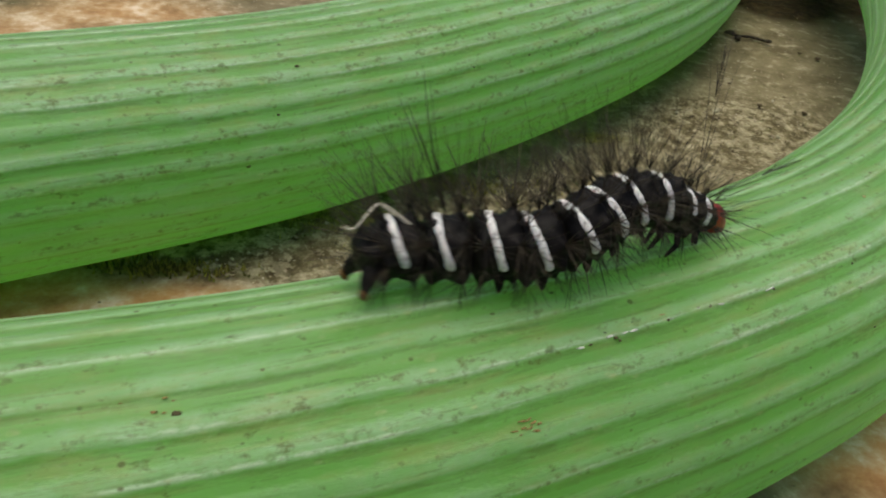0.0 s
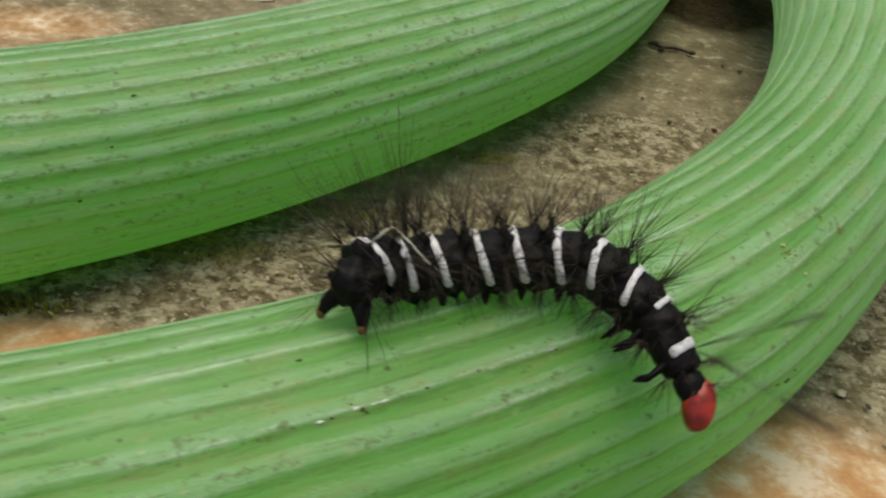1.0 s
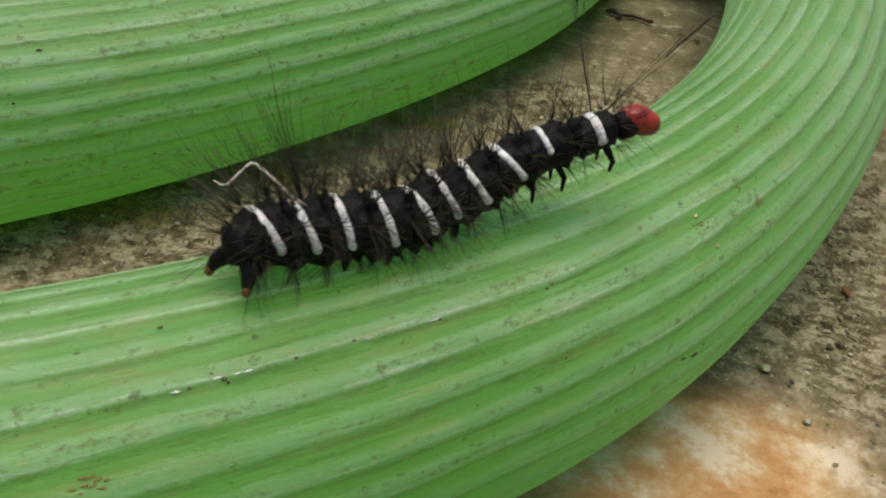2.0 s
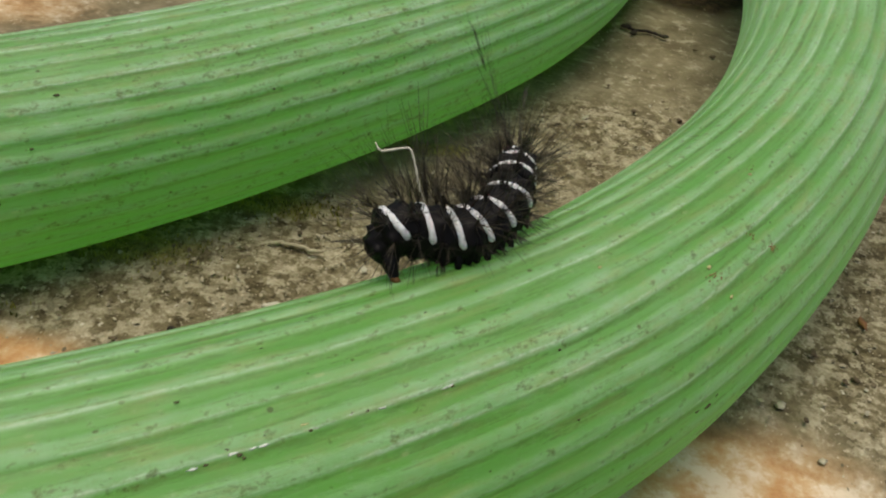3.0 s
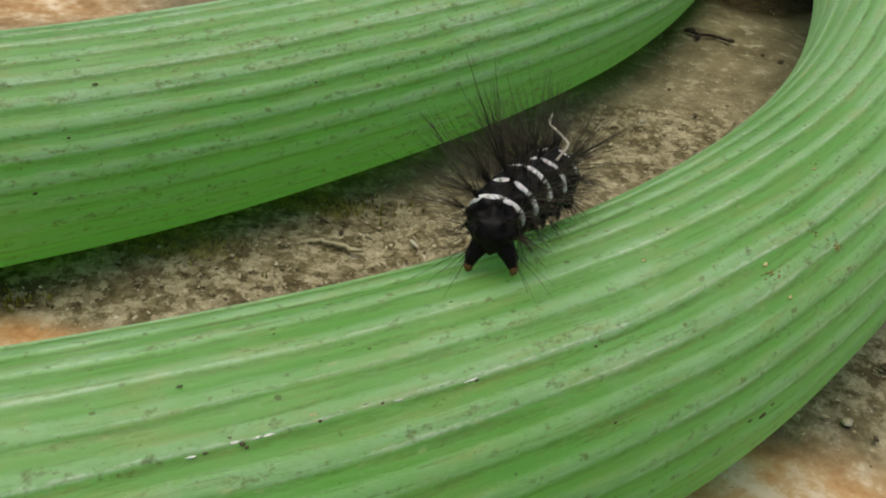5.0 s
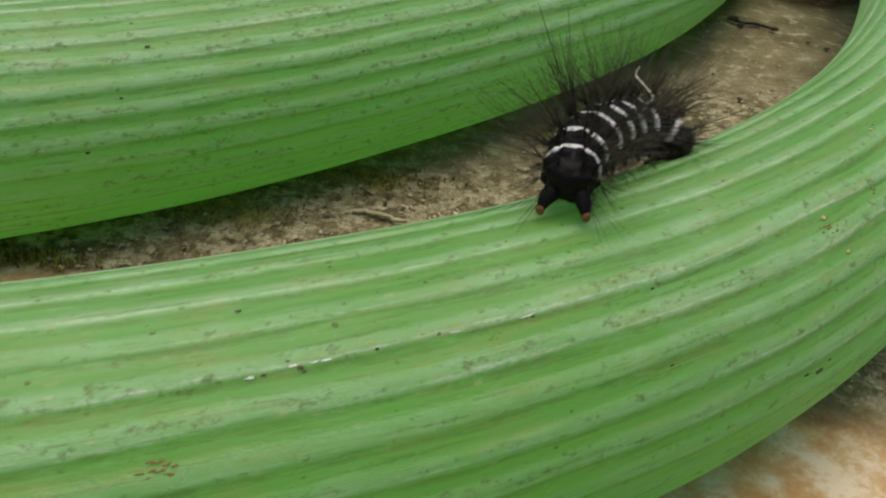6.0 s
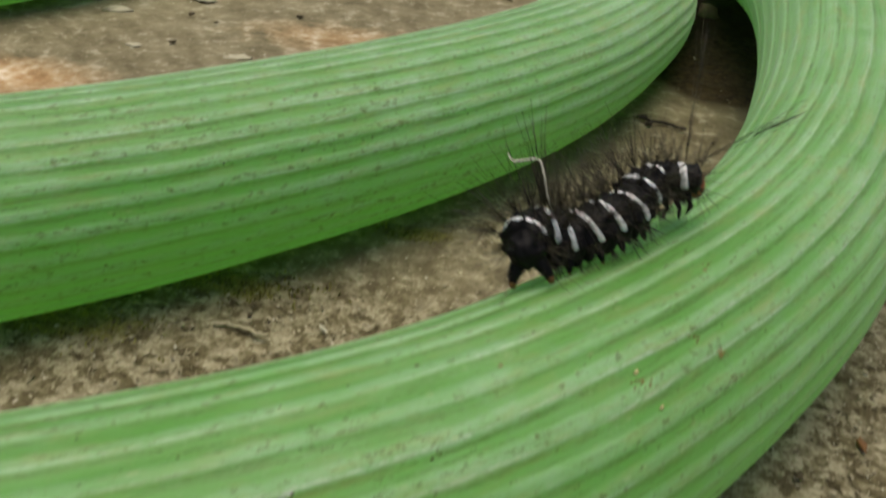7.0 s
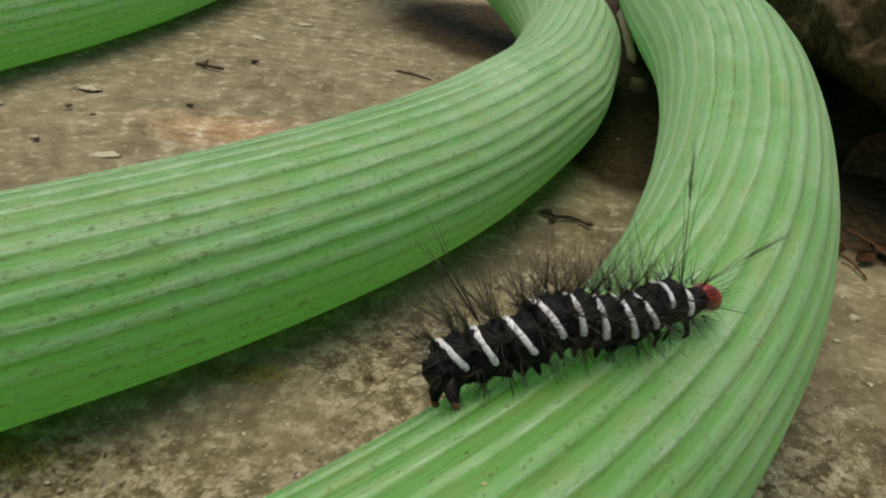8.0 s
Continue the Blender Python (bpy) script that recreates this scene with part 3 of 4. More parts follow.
def soil_mound():
    """A low heap of dark crumbly soil on which the raised bend of the hose lies."""
    nx, ny = 90, 80
    verts = []
    for j in range(ny):
        for i in range(nx):
            x, y = 2.6 + 7.0 * i / (nx - 1), 10.8 + 12.0 * j / (ny - 1)
            rise = min(1.0, max(0.0, (y - 11.6 - 0.5 * math.sin(x * 2.1)) / 4.6)) * min(1.0, max(0.0, (x - 3.0) / 3.2)) * min(1.0, max(0.0, (22.6 - y) / 3))
            p = Vector((x, y, 0))
            z = -0.16 + 1.05 * rise + (0.25 + 0.75 * rise) * (0.16 * noise.noise(p * 1.7) + 0.09 * noise.noise(p * 5.5) + 0.05 * noise.noise(p * 13))
            edge = min(i, j, nx - 1 - i, ny - 1 - j)
            verts.append((x * CM, y * CM, (z - 0.5 * math.exp(-edge / 5)) * CM))
    faces = [(j * nx + i, j * nx + i + 1, (j + 1) * nx + i + 1, (j + 1) * nx + i) for j in range(ny - 1) for i in range(nx - 1)]
    return mesh_ob("soil_mound", verts, faces, SOIL_MAT)


tagged(soil_mound(), "low heap of dark brown crumbly soil under the hose", "soil")


def rough_stone():
    """A dark earthy stone with an undercut foot and a lumpy lighter crown."""
    foot = [(7.75, 24.0), (7.7, 18.0), (7.65, 13.0), (7.75, 9.6), (8.05, 7.7), (8.7, 7.15), (10.0, 7.3), (12.5, 8.2), (17.0, 9.8), (24.0, 12.0)]
    line = b_spline([(x, y, 0.0) for x, y in [foot[0]] + foot + [foot[-1]]], 30)[:, :2] / CM
    side = np.gradient(line, axis=0)
    side = unit(np.stack([-side[:, 1], side[:, 0]], -1))
    profile = [(3.0, -0.3), (2.9, 0.3), (2.5, 0.8), (1.7, 1.25), (0.8, 1.6), (0.2, 2.0), (-0.08, 2.7), (-0.05, 3.2), (0.15, 3.7), (0.5, 4.1), (1.1, 4.4), (2.0, 4.5), (3.4, 4.4), (5.0, 4.0), (7.0, 3.0), (8.5, 1.0), (9.0, -0.5)]
    fine = [tuple(np.array(a) + (np.array(b) - np.array(a)) * k / 5) for a, b in zip(profile, profile[1:]) for k in range(5)] + [profile[-1]]
    verts = []
    for p, s in zip(line, side):
        for inward, z in fine:
            x, y = p + s * inward
            q = Vector((x, y, z))
            d = 0.30 * noise.noise(q * 0.9) + 0.16 * noise.noise(q * 2.3) + 0.13 * noise.noise(q * 5.0) + 0.09 * noise.noise(q * 11.0)
            x, y = x - s[0] * d * (z > 0), y - s[1] * d * (z > 0)
            verts.append((max(x, 7.35) * CM, y * CM, (z + 0.5 * d * (z > 0)) * CM))
    n = len(fine)
    faces = [(i * n + j, (i + 1) * n + j, (i + 1) * n + j + 1, i * n + j + 1) for i in range(len(line) - 1) for j in range(n - 1)]
    faces += [tuple(range(n)), tuple((len(line) - 1) * n + j for j in reversed(range(n)))]
    return mesh_ob("stone", verts, faces, STONE_MAT)


tagged(rough_stone(), "large dark earthy stone beside the hose bend", "stone")


def tube(bm, points, radii, sides=6):
    """A tapered tube along points."""
    pts = [Vector(p) for p in points]
    rings = []
    for i, p in enumerate(pts):
        t = (pts[min(i + 1, len(pts) - 1)] - pts[max(i - 1, 0)]).normalized()
        s = t.cross(Vector((0.31, 0.83, 0.46))).normalized()
        u = s.cross(t)
        rings.append([bm.verts.new(p + radii[i] * (math.cos(2 * math.pi * j / sides) * s + math.sin(2 * math.pi * j / sides) * u)) for j in range(sides)])
    for a, b in zip(rings, rings[1:]):
        for j in range(sides):
            bm.faces.new((a[j], a[(j + 1) % sides], b[(j + 1) % sides], b[j]))
    bm.faces.new(rings[0][::-1])
    bm.faces.new(rings[-1])


def blob(bm, at, r, sub=2, stretch=(1, 1, 1), rough=0.0, seed=0.0):
    made = bmesh.ops.create_icosphere(bm, subdivisions=sub, radius=1.0)["verts"]
    for v in made:
        d = 1 + rough * noise.noise(v.co * 1.7 + Vector((seed, seed * 1.3, 0)))
        v.co = Vector((v.co.x * stretch[0], v.co.y * stretch[1], v.co.z * stretch[2])) * (r * d) + Vector(at)


# ---- small litter on the ground, in cm ----
def stick(name, points, thick, mat, label, category, sides=7, forks=(), knobs=()):
    """A thin uneven stick; its side shoots and swollen knots are parts of it."""
    rnd = random.Random(len(points) * 7 + int(abs(points[0][0]) * 100))
    ob = None
    for line in (points, *forks):
        bm = bmesh.new()
        pts = []
        for a, b in zip(line, line[1:]):
            for k in range(4):
                f = k / 4
                pts.append([a[i] + (b[i] - a[i]) * f for i in range(len(a))])
        pts.append(list(line[-1]))
        pts = [Vector((p[0] + rnd.uniform(-0.012, 0.012), p[1] + rnd.uniform(-0.012, 0.012), (p[2] if len(p) > 2 else 0) + thick * 0.75)) * CM for p in pts]
        n = len(pts)
        tube(bm, pts, [thick * CM * rnd.uniform(0.75, 1.2) * (0.45 if i in (0, n - 1) else 1.0) for i in range(n)], sides)
        if ob is None:
            ob = tagged(part(name, bm, mat, None, label), category=category)
        else:
            part("side_shoot", bm, mat, ob)
    for x, y, z, r, long in knobs:
        bm = bmesh.new()
        blob(bm, (x * CM, y * CM, z * CM), r * CM, 2, (long, 0.9, 0.7), 0.5, x)
        part("knot", bm, mat, ob)
    return ob


def crumb(name, x, y, size, mat, label, category, z=0.0, stretch=(1.2, 0.8, 0.5), turn=0.0, group=""):
    bm = bmesh.new()
    blob(bm, (0, 0, 0), size * 0.85 * CM, 2, stretch, 0.95, x * 3.1 + y)
    ob = part(name, bm, mat, None, label)
    ob.matrix_world = pose(x * CM, y * CM, (z + size * stretch[2] * 0.55) * CM, 0, 0, turn)
    return tagged(ob, category=category, group=group)


stick("twig", [(3.57, 7.10), (3.72, 6.99), (3.90, 7.02), (4.04, 6.94), (4.18, 6.80)], 0.026, DARK_MAT, "small dark knobbly twig lying on the concrete", "twig",
      forks=[[(3.74, 6.98, 0.0), (3.66, 6.86, 0.02)]], knobs=((3.58, 7.10, 0.04, 0.055, 1.7), (3.64, 6.84, 0.035, 0.05, 1.1), (4.17, 6.81, 0.035, 0.045, 1.5)))
stick("straw", [(-1.51, 0.45), (-1.40, 0.50), (-1.30, 0.47), (-1.16, 0.45), (-1.08, 0.39), (-0.96, 0.40)], 0.022, STRAW_MAT, "bit of pale yellow straw lying on the grit", "straw", 6)
stick("twig", [(-2.20, -0.86), (-2.06, -0.90), (-1.87, -0.86)], 0.034, DARK_MAT, "short curved dark twig beside the hose", "twig")
stick("twig", [(-3.12, 12.62), (-2.85, 12.55), (-2.49, 12.42)], 0.04, CRUMB_MAT, "short thick dark twig on the concrete", "twig", forks=[[(-2.95, 12.58), (-2.9, 12.85, 0.03)]])
stick("twig", [(0.85, 13.55), (1.2, 13.45), (1.62, 13.15)], 0.03, BARK_MAT, "thin brown twig lying near the hose bend", "twig")
stick("twig", [(5.99, 14.5, 0.36), (5.93, 15.2, 0.68), (5.88, 15.8, 0.92), (5.84, 16.3, 1.1)], 0.10, STRAW_MAT, "pale dry stalk leaning on the dark soil", "twig")
crumb("stone", 5.95, 13.35, 0.30, BARK_MAT, "dull tan stone half sunk in the soil", "stone", z=0.02, stretch=(1.1, 0.8, 0.8))
crumb("stone_chip", -1.33, -0.50, 0.085, CHIP_MAT, "white angular stone chip beside the hose", "stone chip", stretch=(1.5, 0.7, 0.6), turn=-12)
for x, y, s in ((-2.51, 10.19, 0.085), (-4.39, 9.58, 0.075), (-4.24, 7.99, 0.07), (-2.05, 13.22, 0.09), (-3.85, 9.27, 0.05), (3.04, 4.07, 0.05), (3.65, 3.91, 0.05), (-1.21, 0.69, 0.035), (0.85, 4.52, 0.03), (4.81, 6.22, 0.06), (4.59, 6.43, 0.04), (2.83, 4.81, 0.04), (3.73, -0.67, 0.05), (4.02, -0.99, 0.045), (3.90, -1.03, 0.04), (3.33, -1.52, 0.035), (-2.62, -1.0, 0.04), (-0.81, 1.06, 0.03)):
    crumb("soil_crumb", x, y, s * 0.85, CRUMB_MAT, "tiny dark crumb of soil on the concrete", "soil crumb", turn=x * 77, group="dark crumbs on the concrete")
for x, y, s, k in ((-1.62, 16.83, 0.13, 2.0), (-3.90, 14.97, 0.12, 1.6), (-4.49, 10.66, 0.12, 1.8), (-3.88, 12.73, 0.10, 1.7), (-3.07, 7.72, 0.13, 2.0), (-5.70, 9.45, 0.15, 2.4), (-4.77, 7.70, 0.10, 1.6), (-4.36, 10.63, 0.09, 2.0), (-2.4, 15.2, 0.12, 2.2), (7.28, 4.95, 0.07, 1.3), (6.85, 4.36, 0.045, 1.4), (6.9, 3.5, 0.035, 1.4), (6.5, 3.0, 0.03, 1.5), (3.18, -1.32, 0.045, 1.2), (3.32, -1.94, 0.03, 1.6)):
    crumb("stone_chip", x, y, s * 1.3, FLAKE_MAT, "pale flat stone chip on the concrete", "stone chip", z=-0.025 - s * 0.15, stretch=(0.4 + 0.5 * k, 0.9, 0.2), turn=x * 31 % 40 - 20, group="pale chips on the concrete")


def dry_leaf(x, y, z, size, turn):
    """A curled scrap of brown leaf with some thickness."""
    bm = bmesh.new()
    grid = {}
    for i in range(9):
        for j in range(7):
            u, v = i / 8 - 0.5, j / 6 - 0.5
            w = 0.5 * math.cos(u * 2.6) + 0.06 * noise.noise(Vector((u * 9, v * 9, x)))
            grid[i, j] = bm.verts.new((u * size * CM * 1.5, v * w * size * CM * 1.6, (0.35 * u * u + 0.7 * v * v + 0.1 * noise.noise(Vector((u * 6, v * 6, y)))) * size * CM))
    for i in range(8):
        for j in range(6):
            bm.faces.new((grid[i, j], grid[i + 1, j], grid[i + 1, j + 1], grid[i, j + 1]))
    bmesh.ops.solidify(bm, geom=bm.faces[:], thickness=0.00012)
    ob = part("dry_leaf", bm, LEAF_MAT, None, "curled scrap of dry brown leaf on the ground")
    ob.matrix_world = pose(x * CM, y * CM, z * CM, 12, -9, turn)
    return tagged(ob, category="leaf", group="dry leaf scraps")


dry_leaf(8.05, 6.55, 0.04, 0.26, 30)
dry_leaf(8.45, 6.80, 0.05, 0.32, -50)
dry_leaf(7.75, 6.9, 0.04, 0.25, 100)
stick("stem", [(7.62, 6.75, 0.05), (7.80, 6.35, 0.03), (7.84, 5.95, 0.0)], 0.02, LEAF_MAT, "thin reddish brown dry stem on the ground", "stem")
stick("stem", [(7.95, 7.1, 0.2), (8.25, 6.9, 0.12), (8.5, 6.4, 0.02)], 0.02, LEAF_MAT, "thin reddish brown dry stem on the ground", "stem")
crumb("bark_scrap", 4.45, -0.18, 0.075, LEAF_MAT, "tiny reddish brown scrap of bark on the concrete", "bark", stretch=(0.6, 1.3, 0.4))


# ---- dirt stuck on the hose, in cm ----
def fleck(x, y, z, size, mat, label, stretch, axis):
    """A speck pressed onto the hose's skin."""
    p = np.array((x, y, z)) * CM
    i = int(np.argmin(((axis - p) ** 2).sum(1)))
    out = unit(p - axis[i])
    along = unit(axis[min(i + 1, len(axis) - 1)] - axis[max(i - 1, 0)])
    along = unit(along - out * (along @ out))
    across = np.cross(out, along)
    bm = bmesh.new()
    blob(bm, (0, 0, 0), size * 0.55 * CM, 2, stretch, 0.9, x * 5 + z)
    ob = part("dirt_fleck", bm, mat, None, label)
    at = axis[i] + out * HOSE_R * 0.998
    m = Matrix.Identity(4)
    for r in range(3):
        m[r][0], m[r][1], m[r][2], m[r][3] = along[r], across[r], out[r], at[r]
    ob.matrix_world = m
    return tagged(ob, category="dirt", group="flecks on the hose")


UPPER_AXIS = b_spline(UPPER, 16)
BLACK_FLECK, TAN_FLECK = "tiny dark dirt fleck stuck on the green hose", "tiny tan dirt fleck stuck on the green hose"
for x, y, z, s, long in ((-0.61, -3.44, 1.91, 0.022, 1.1), (-1.20, -3.71, 1.90, 0.030, 1.4), (-1.12, -3.73, 1.87, 0.020, 1.0), (-1.03, -3.62, 1.91, 0.020, 1.8), (-0.40, -3.34, 1.92, 0.018, 2.6),
                         (1.76, -2.56, 1.19, 0.035, 2.2), (1.65, -2.64, 1.22, 0.028, 1.8), (1.83, -2.49, 1.23, 0.022, 1.6), (-1.47, -3.51, 1.99, 0.020, 1.4), (-1.11, -3.11, 2.01, 0.014, 1.2),
                         (0.57, -2.86, 1.90, 0.018, 1.3), (0.70, -3.14, 1.62, 0.018, 1.5), (-0.23, -2.75, 2.04, 0.013, 1.4), (-3.24, -4.45, 1.92, 0.035, 1.2)):
    fleck(x, y, z, s * 0.75, DIRT_MAT, BLACK_FLECK, (long * 1.2, 0.8, 0.22), LOWER_AXIS)
for x, y, z, s, long in ((2.36, -0.86, 2.02, 0.032, 1.2), (1.74, -1.95, 1.89, 0.03, 1.3), (-0.85, -3.55, 1.92, 0.024, 2.4), (1.9, -2.05, 1.72, 0.026, 1.6), (4.08, 0.26, 1.76, 0.025, 1.0), (0.9, -2.2, 2.0, 0.022, 1.5)):
    fleck(x, y, z, s, TAN_MAT, TAN_FLECK, (long, 0.8, 0.16), LOWER_AXIS)
for x, y, z, s, long in ((-3.15, 0.04, 1.70, 0.03, 1.5), (-1.50, 0.95, 1.46, 0.026, 1.0), (-3.27, -0.34, 1.40, 0.026, 1.1), (-0.88, 1.44, 1.45, 0.024, 1.0), (-2.10, 0.53, 1.48, 0.016, 1.6), (-2.63, 0.14, 1.47, 0.014, 1.8), (0.67, 2.87, 1.43, 0.018, 1.4), (-3.48, -0.63, 1.03, 0.03, 1.3)):
    fleck(x, y, z, s * 0.75, DIRT_MAT, BLACK_FLECK, (long * 1.2, 0.8, 0.22), UPPER_AXIS)

# a scuffed line along one rib, grey where the skin is rubbed, with dirt caught in it
scuffs = random.Random(31)
for i in range(26):
    f = i / 25 + scuffs.uniform(-0.015, 0.015)
    x, y, z = -1.32 + 1.25 * f, -3.80 + 0.62 * f + scuffs.uniform(-0.025, 0.025), 1.90 + 0.01 * f
    if i % 3 == 1:
        fleck(x, y, z, scuffs.uniform(0.010, 0.018), DIRT_MAT, BLACK_FLECK, (scuffs.uniform(1.0, 2.2), 0.8, 0.25), LOWER_AXIS)
    else:
        fleck(x, y, z, scuffs.uniform(0.012, 0.022), SCUFF_MAT, "pale grey scuff on the green hose", (scuffs.uniform(1.6, 3.6), 0.7, 0.12), LOWER_AXIS)

# rusty smears, each a few thin flakes
SMEARS = [(-1.64, -4.21, 1.71, 9), (-3.30, -4.44, 1.94, 3), (1.75, -2.00, 1.86, 6), (2.40, -1.50, 1.78, 5), (2.17, -1.53, 1.90, 4), (2.42, -0.78, 2.01, 2)]
for x, y, z, n in SMEARS:
    for i in range(2 * n):
        fleck(x + scuffs.gauss(0, 0.05), y + scuffs.gauss(0, 0.025), z + scuffs.gauss(0, 0.02), scuffs.uniform(0.007, 0.015), RUST_MAT, "thin rusty brown smear on the green hose", (scuffs.uniform(1.5, 3.0), 0.7, 0.07), LOWER_AXIS)


# ---- the caterpillar ----
def bristle_mat():
    n = Nodes("black_bristle")
    tone = n.noise(n.coords(), 700.0, 2.0)
    return n.done(n.ramp(tone, [(0.4, (0.018, 0.014, 0.009)), (0.65, (0.090, 0.072, 0.045))]), 0.55, Specular_IOR_Level=0.3)


def cuticle_mat():
    n = Nodes("black_cuticle")
    lump = n.noise(n.coords(), 1600.0, 4.0, 0.65)
    big = n.noise(n.coords(), 500.0, 2.0)
    n.bump(lump, 0.7, 0.00015)
    return n.done(n.ramp(big, [(0.4, (0.004, 0.0035, 0.003)), (0.7, (0.009, 0.007, 0.006))]), 0.5, Specular_IOR_Level=0.12)


def band_mat():
    n = Nodes("white_band")
    flaw = n.noise(n.coords(), 1500.0, 3.0, 0.6)
    thin = n.noise(n.coords(), 4200.0, 2.0, 0.6)
    col = n.ramp(flaw, [(0.33, (0.22, 0.21, 0.19)), (0.42, (0.62, 0.61, 0.58)), (0.6, (0.84, 0.83, 0.80))])
    n.bump(thin, 0.5, 0.00008)
    return n.done(col, 0.55, Subsurface_Weight=0.1, Subsurface_Scale=0.0005)


def red_mat():
    n = Nodes("red_head_shell")
    tone = n.noise(n.coords(), 900.0, 3.0)
    n.bump(tone, 0.15, 0.0001)
    return n.done(n.ramp(tone, [(0.38, (0.16, 0.011, 0.005)), (0.60, (0.43, 0.034, 0.013))]), 0.38, Coat_Weight=0.1)


BLACK, BAND, RED, HAIR = cuticle_mat(), band_mat(), red_mat(), bristle_mat()
FOOT = speckled("amber_foot", (0.06, 0.028, 0.009), (0.17, 0.085, 0.026), rough=0.5, scale=2500.0)
THREAD = speckled("pale_thread", (0.55, 0.50, 0.38), (0.75, 0.71, 0.60), scale=2500.0)
MM = 0.001
GIRTH = [1.47, 1.55, 1.62, 1.66, 1.68, 1.68, 1.66, 1.60, 1.47, 1.28, 1.10]
PITCH = [1.8, 1.85, 1.9, 2.05, 2.0, 2.0, 2.1, 2.1, 1.9, 2.35, 2.6]


def lathe(bm, profile, turns, squash=1.0, lumps=0.0, seed=0, warts=()):
    """A body of revolution along x from (x, radius) pairs, closed at the ends, uneven, with warts (x, angle, size, height)."""
    rings = []
    for x, r in profile:
        ring = []
        for j in range(turns):
            a = 2 * math.pi * j / turns
            d = r * (1 + lumps * noise.noise(Vector((x * 2100, math.cos(a) * 2.2 + seed, math.sin(a) * 2.2))))
            for wx, wa, size, high in warts:
                gap = (a - wa + math.pi) % (2 * math.pi) - math.pi
                d += high * math.exp(-((x - wx) ** 2 + (gap * r) ** 2) / size**2)
            ring.append(bm.verts.new((x, d * math.sin(a), d * squash * math.cos(a))))
        rings.append(ring)
    for a, b in zip(rings, rings[1:]):
        for j in range(turns):
            bm.faces.new((a[j], a[(j + 1) % turns], b[(j + 1) % turns], b[j]))
    bm.faces.new(rings[0][::-1])
    bm.faces.new(rings[-1])


def hair(bm, root, way, length, thick, rnd):
    """One stiff, slightly bent bristle with a fine point."""
    way = Vector(way).normalized()
    bend = Vector((rnd.uniform(-1, 1), rnd.uniform(-1, 1), rnd.uniform(-1, 1))) * 0.07 * length
    root = Vector(root)
    pts = [root, root + way * length * 0.35 + bend * 0.3, root + way * length * 0.7 + bend * 0.75, root + way * length + bend * 1.4]
    tube(bm, pts, [thick, thick * 0.85, thick * 0.6, thick * 0.22], 3)


def tuft(bm, root, out, rnd, count, lo, hi, spread=0.55, thick=0.021 * MM):
    for _ in range(count):
        way = Vector(out) + Vector((rnd.uniform(-1, 1), rnd.uniform(-1, 1), rnd.uniform(-1, 1))) * spread
        hair(bm, root, way, rnd.uniform(lo, hi) * MM, thick * rnd.uniform(0.55, 1.15), rnd)


def pencil(bm, root, out, length, rnd):
    """A long pencil of bristles, thin below and feathery towards the tip."""
    way = Vector(out).normalized()
    for _ in range(4):
        hair(bm, root, way + Vector((rnd.uniform(-1, 1), rnd.uniform(-1, 1), rnd.uniform(-1, 1))) * 0.018, length * rnd.uniform(0.9, 1.0) * MM, 0.026 * MM, rnd)
    for _ in range(30):
        at = Vector(root) + way * length * MM * rnd.uniform(0.55, 0.85)
        tuft(bm, at, way, rnd, 1, 0.8, 2.0, 0.17, 0.020 * MM)


def leg(parent, root, knee, tip, thick, foot, pad=1.0):
    bm = bmesh.new()
    a, b, c = (Vector(p) * MM for p in (root, knee, tip))
    tube(bm, [a, a.lerp(b, 0.5), b, b.lerp(c, 0.7), c], [thick * MM * f for f in (1.25, 1.05, 0.85, 0.55, 0.3)], 8)
    ob = part("leg", bm, BLACK, parent)
    if foot:
        bm = bmesh.new()
        blob(bm, b.lerp(c, 0.82 if pad == 1.0 else 0.95), thick * 0.56 * pad * MM, 2, (0.95, 0.95, 1.35), 0.2, root[0])
        part("foot", bm, FOOT, parent, "amber brown foot pad")
    return ob


